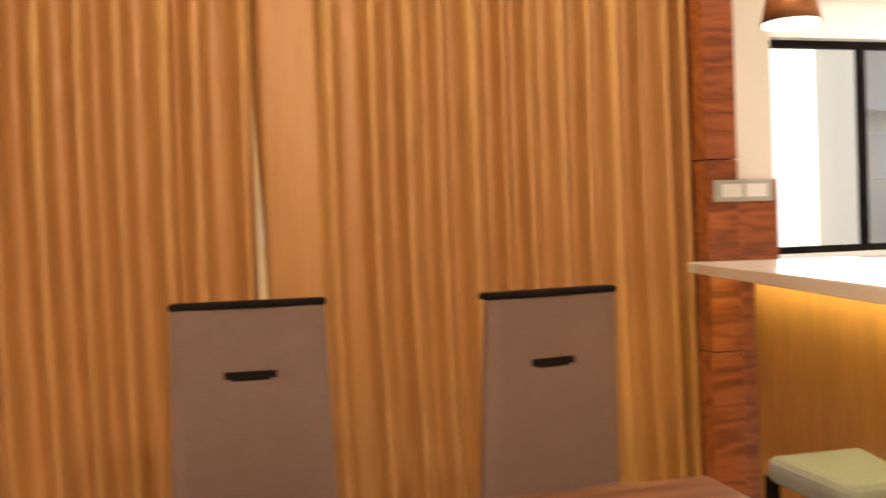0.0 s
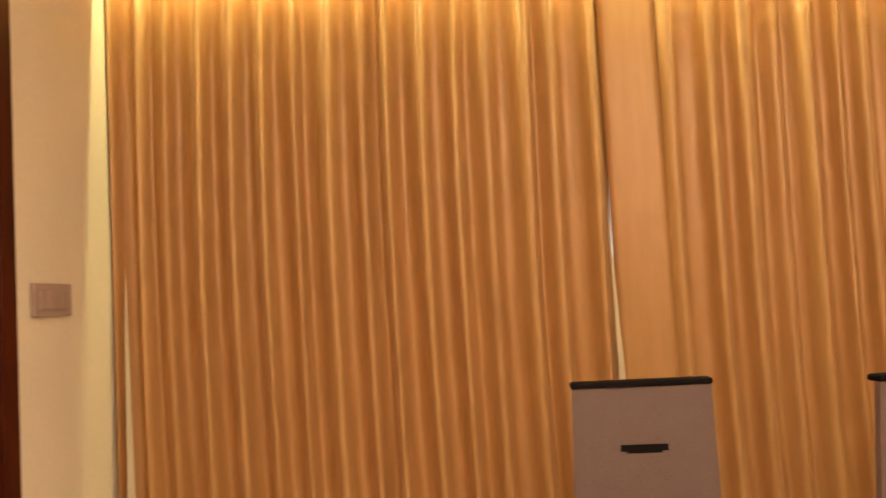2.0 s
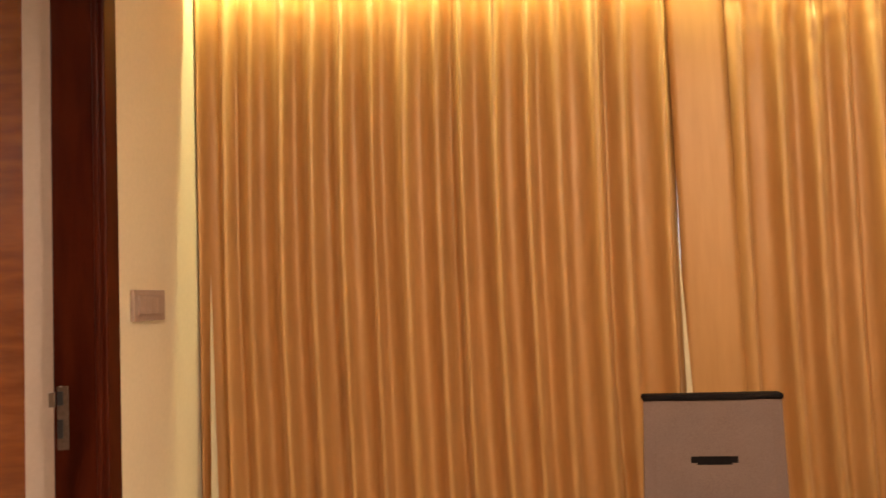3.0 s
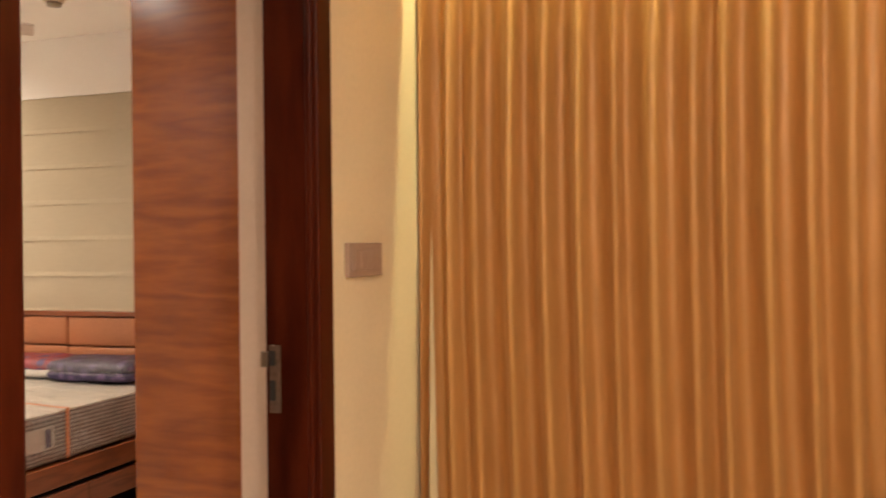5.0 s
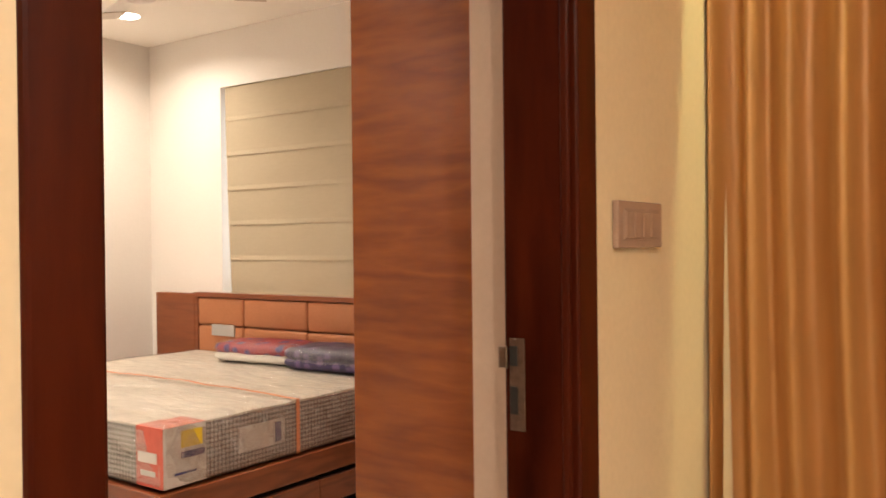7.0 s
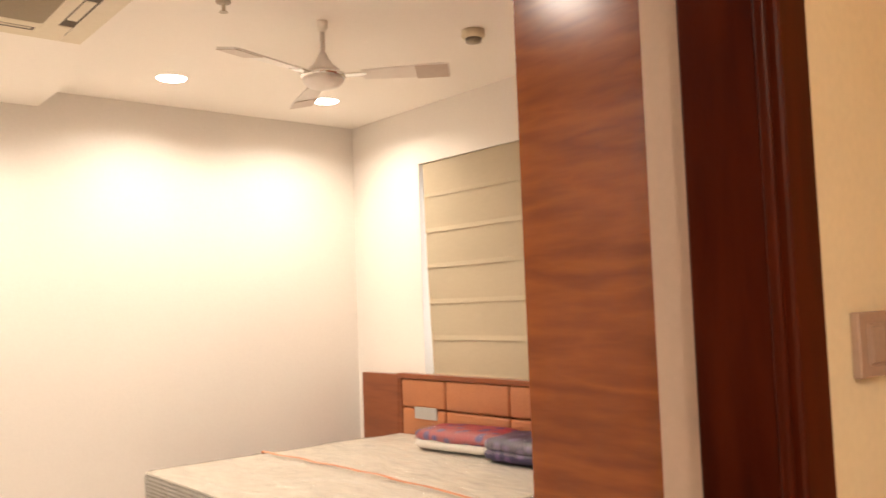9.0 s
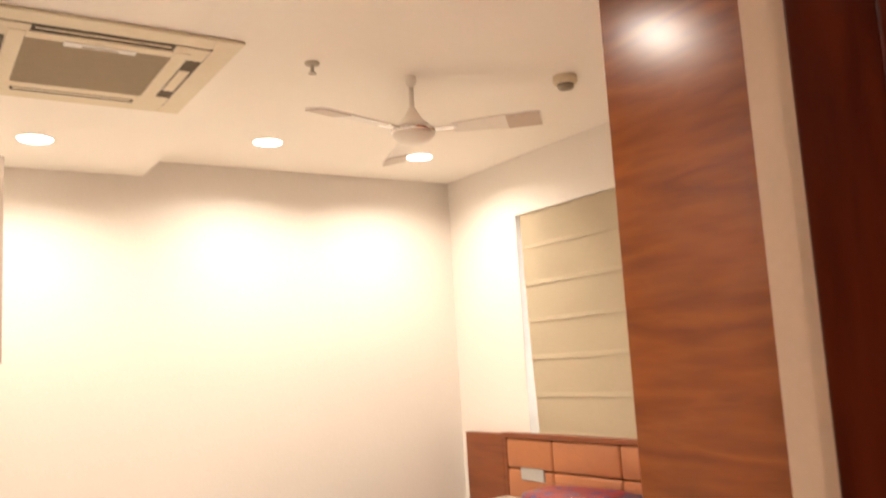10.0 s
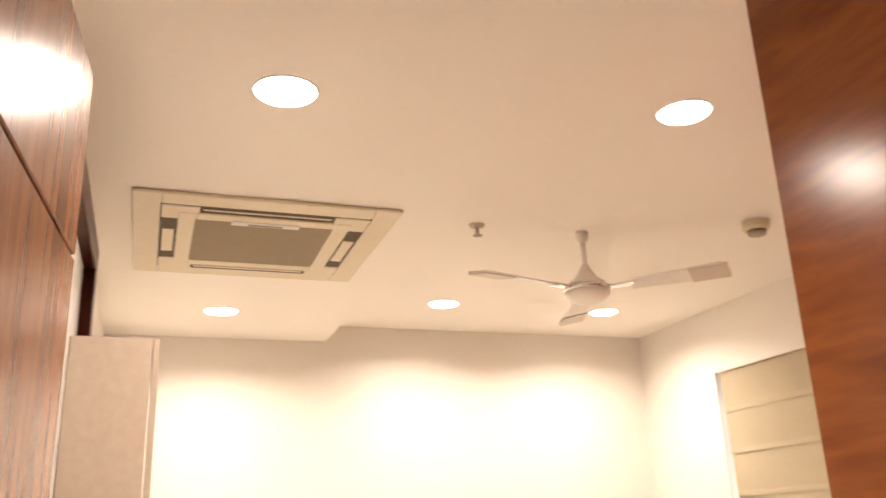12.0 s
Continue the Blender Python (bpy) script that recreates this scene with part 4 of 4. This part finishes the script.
def strap(along, at, width, steps=40):
    """A packing strap pulled over the wrapped mattress: up one side, across the top, down the other."""
    bm, rows = bmesh.new(), []
    cx, cy = (MX0 + MX1) / 2, (MY0 + MY1) / 2
    a0, a1 = (MX0 - 0.010, MX1 + 0.022) if along == "X" else (MY0 - 0.012, MY1 - 0.02)
    line = [(a0, MZ0 + 0.01 + 0.055 * i) for i in range(5)] + [(a0 + (a1 - a0) * i / steps, None) for i in range(steps + 1)] + [(a1, MZ0 + 0.23 - 0.055 * i) for i in range(5)]
    for a, z in line:
        row = []
        for w in (0, width):
            x, y = (a, at + w) if along == "X" else (at + w, a)
            u = max(0, 1 - max(abs(x - cx) / (MX1 - MX0), abs(y - cy) / (MY1 - MY0)) * 2)
            top = MZ1 + 0.010 + 0.014 * u + 0.009 * noise.noise(Vector((x, y, MZ1)) * 5) + 0.0085
            row.append(bm.verts.new((x, y, top if z is None else z)))
        rows.append(row)
    for r0, r1 in zip(rows, rows[1:]):
        bm.faces.new((r0[0], r1[0], r1[1], r0[1]))
    ob = part("strap", bm, ORANGE, mat_t, "orange packing strap")
    th = ob.modifiers.new("thick", "SOLIDIFY")
    th.thickness = 0.0015


strap("X", 1.130, 0.020)
card = part("corner_card", blocks(((MX1 - 0.16, MY0 - 0.004, MZ0 + 0.01), (MX1 + 0.004, MY0 - 0.001, MZ1 + 0.005)), bevel=0.0005), REDCARD, mat_t, "coral red corner card")
part("card_top", block((MX1 - 0.16, MY0 - 0.002, MZ1 + 0.002), (MX1 + 0.003, MY0 + 0.20, MZ1 + 0.005)), REDCARD, mat_t, "coral red card over the edge")
part("printed_bar", blocks(((MX1 - 0.145, MY0 - 0.0065, 0.45), (MX1 - 0.03, MY0 - 0.0042, 0.49)), ((MX1 - 0.13, MY0 - 0.0065, 0.40), (MX1 - 0.04, MY0 - 0.0042, 0.42))), PAPER, card)
side = part("side_card", block((MX1 + 0.001, MY0, MZ0 + 0.01), (MX1 + 0.004, MY0 + 0.20, MZ1 + 0.004)), PAPER, mat_t, "white printed side card")
part("printed_patch", block((MX1 + 0.0042, MY0 + 0.08, 0.50), (MX1 + 0.0065, MY0 + 0.18, 0.565)), YELLOW, side, "yellow printed patch")
part("printed_bar", blocks(((MX1 + 0.0042, MY0 + 0.08, 0.46), (MX1 + 0.0065, MY0 + 0.19, 0.485)), ((MX1 + 0.0042, MY0 + 0.05, 0.40), (MX1 + 0.0065, MY0 + 0.15, 0.408))), NAVY, side)
lab = part("label", block((MX1 + 0.001, 0.82, 0.42), (MX1 + 0.005, 1.075, 0.525)), PAPER, mat_t, "white product label")
part("printed_bar", block((MX1 + 0.0052, 1.018, 0.43), (MX1 + 0.007, 1.052, 0.515)), NAVY, lab)


def pillow(at, w, d, h, turn, material, label):
    p = thing("pillow", at, label, "pillow", "packed pillows")
    def cushion(sx, sy, sz, z, wob):
        bm = bmesh.new()
        bmesh.ops.create_uvsphere(bm, u_segments=36, v_segments=18, radius=1)
        for v in bm.verts:
            c = v.co
            q = Vector([math.copysign(abs(c[i]) ** e, c[i]) for i, e in ((0, 0.45), (1, 0.45), (2, 0.85))])
            v.co = Vector((q.x * sx / 2, q.y * sy / 2, q.z * sz / 2 + z))
            v.co += Vector((0, 0, wob * noise.noise(v.co * 9)))
        bmesh.ops.rotate(bm, verts=bm.verts, matrix=Matrix.Rotation(radians(turn), 3, "Z"))
        bmesh.ops.translate(bm, verts=bm.verts, vec=at)
        return bm
    under = PAPER if material == REDFLORAL else material
    part("underside", cushion(w, d, h * 0.55, h * 0.28, 0.004), under, p, "white pillow edge" if under == PAPER else "", True)
    part("printed_cover", cushion(w * 0.99, d * 0.985, h * 0.62, h * 0.62, 0.008), material, p, "printed floral cover", True)
    part("plastic_wrap", cushion(w * 1.02, d * 1.01, h * 1.06, h * 0.54, 0.016), BAG, p, "clear plastic wrap", True)
    return p


pillow((-3.00, 1.93, 0.598), 0.64, 0.34, 0.13, 7, REDFLORAL, "red floral pillow in a clear plastic bag on the mattress")
pillow((-2.41, 1.91, 0.598), 0.62, 0.36, 0.14, 4, NAVYFLORAL, "navy floral pillow in a clear plastic bag on the mattress")

# ---- roman blind ----
blind = thing("roman_blind", (-2.95, YB + 0.03, WZ1), "beige linen roman blind let down over the window", "blind")
BLX0, BLX1 = -3.688, -2.12
NS = 6
for i in range(NS):
    z1 = WZ1 - 0.001 - i * (WZ1 - WZ0) / NS + (0.006 if i else 0)
    z0 = WZ1 - (i + 1) * (WZ1 - WZ0) / NS
    bm = bmesh.new()
    grid = []
    for j in range(9):
        v = j / 8
        z = z1 + (z0 - z1) * v
        row = []
        for k in range(13):
            u = k / 12
            x0 = BLX0 + 0.045 * ((WZ1 - z) / 1.4) ** 1.5
            x = x0 + (BLX1 - x0) * u
            y = YB + 0.016 + 0.0005 * i - 0.0018 * math.sin(math.pi * v) - (0.0055 * max(0, (v - 0.87) / 0.13)) + 0.003 * noise.noise(Vector((x * 3, i, z * 4)))
            row.append((x, y, z))
        grid.append(row)
    fr = [[bm.verts.new(p) for p in row] for row in grid]
    bk = [[bm.verts.new((p[0], p[1] + 0.004, p[2])) for p in row] for row in grid]
    for r0, r1, flip in [(a, b, False) for a, b in zip(fr, fr[1:])] + [(a, b, True) for a, b in zip(bk, bk[1:])]:
        for k in range(12):
            f = (r0[k], r0[k + 1], r1[k + 1], r1[k])
            bm.faces.new(tuple(reversed(f)) if flip else f)
    for k in range(12):
        bm.faces.new((fr[0][k], bk[0][k], bk[0][k + 1], fr[0][k + 1]))
        bm.faces.new((fr[-1][k], bk[-1][k], bk[-1][k + 1], fr[-1][k + 1]))
    for j in range(8):
        for e in (0, 12):
            bm.faces.new((fr[j][e], fr[j + 1][e], bk[j + 1][e], bk[j][e]))
    part("fold", bm, LINEN, blind)
part("headrail", block((BLX0, YB + 0.030, WZ1 - 0.04), (BLX1, YB + 0.06, WZ1 - 0.001), 0.003, 1), WHITEPLASTIC, blind)
part("bottom_bar", block((BLX0 + 0.045, YB + 0.004, WZ0 + 0.001), (BLX1, YB + 0.014, WZ0 + 0.016), 0.003, 1), LINEN, blind)

# ---- floor tiles ----
TILE = 0.6
tile_mesh = None
for ix in range(-9, 6):
    for iy in range(-4, 4):
        x, y = ix * TILE, iy * TILE
        if tile_mesh is None:
            ob = part("tile", block((0.0015, 0.0015, -0.0059), (TILE - 0.0015, TILE - 0.0015, 0.0), 0.0008, 1), FLOOR, None)
            tile_mesh = ob.data
        else:
            ob = new("tile", tile_mesh)
        ob.parent = floor
        ob.location = (x, y, 0)
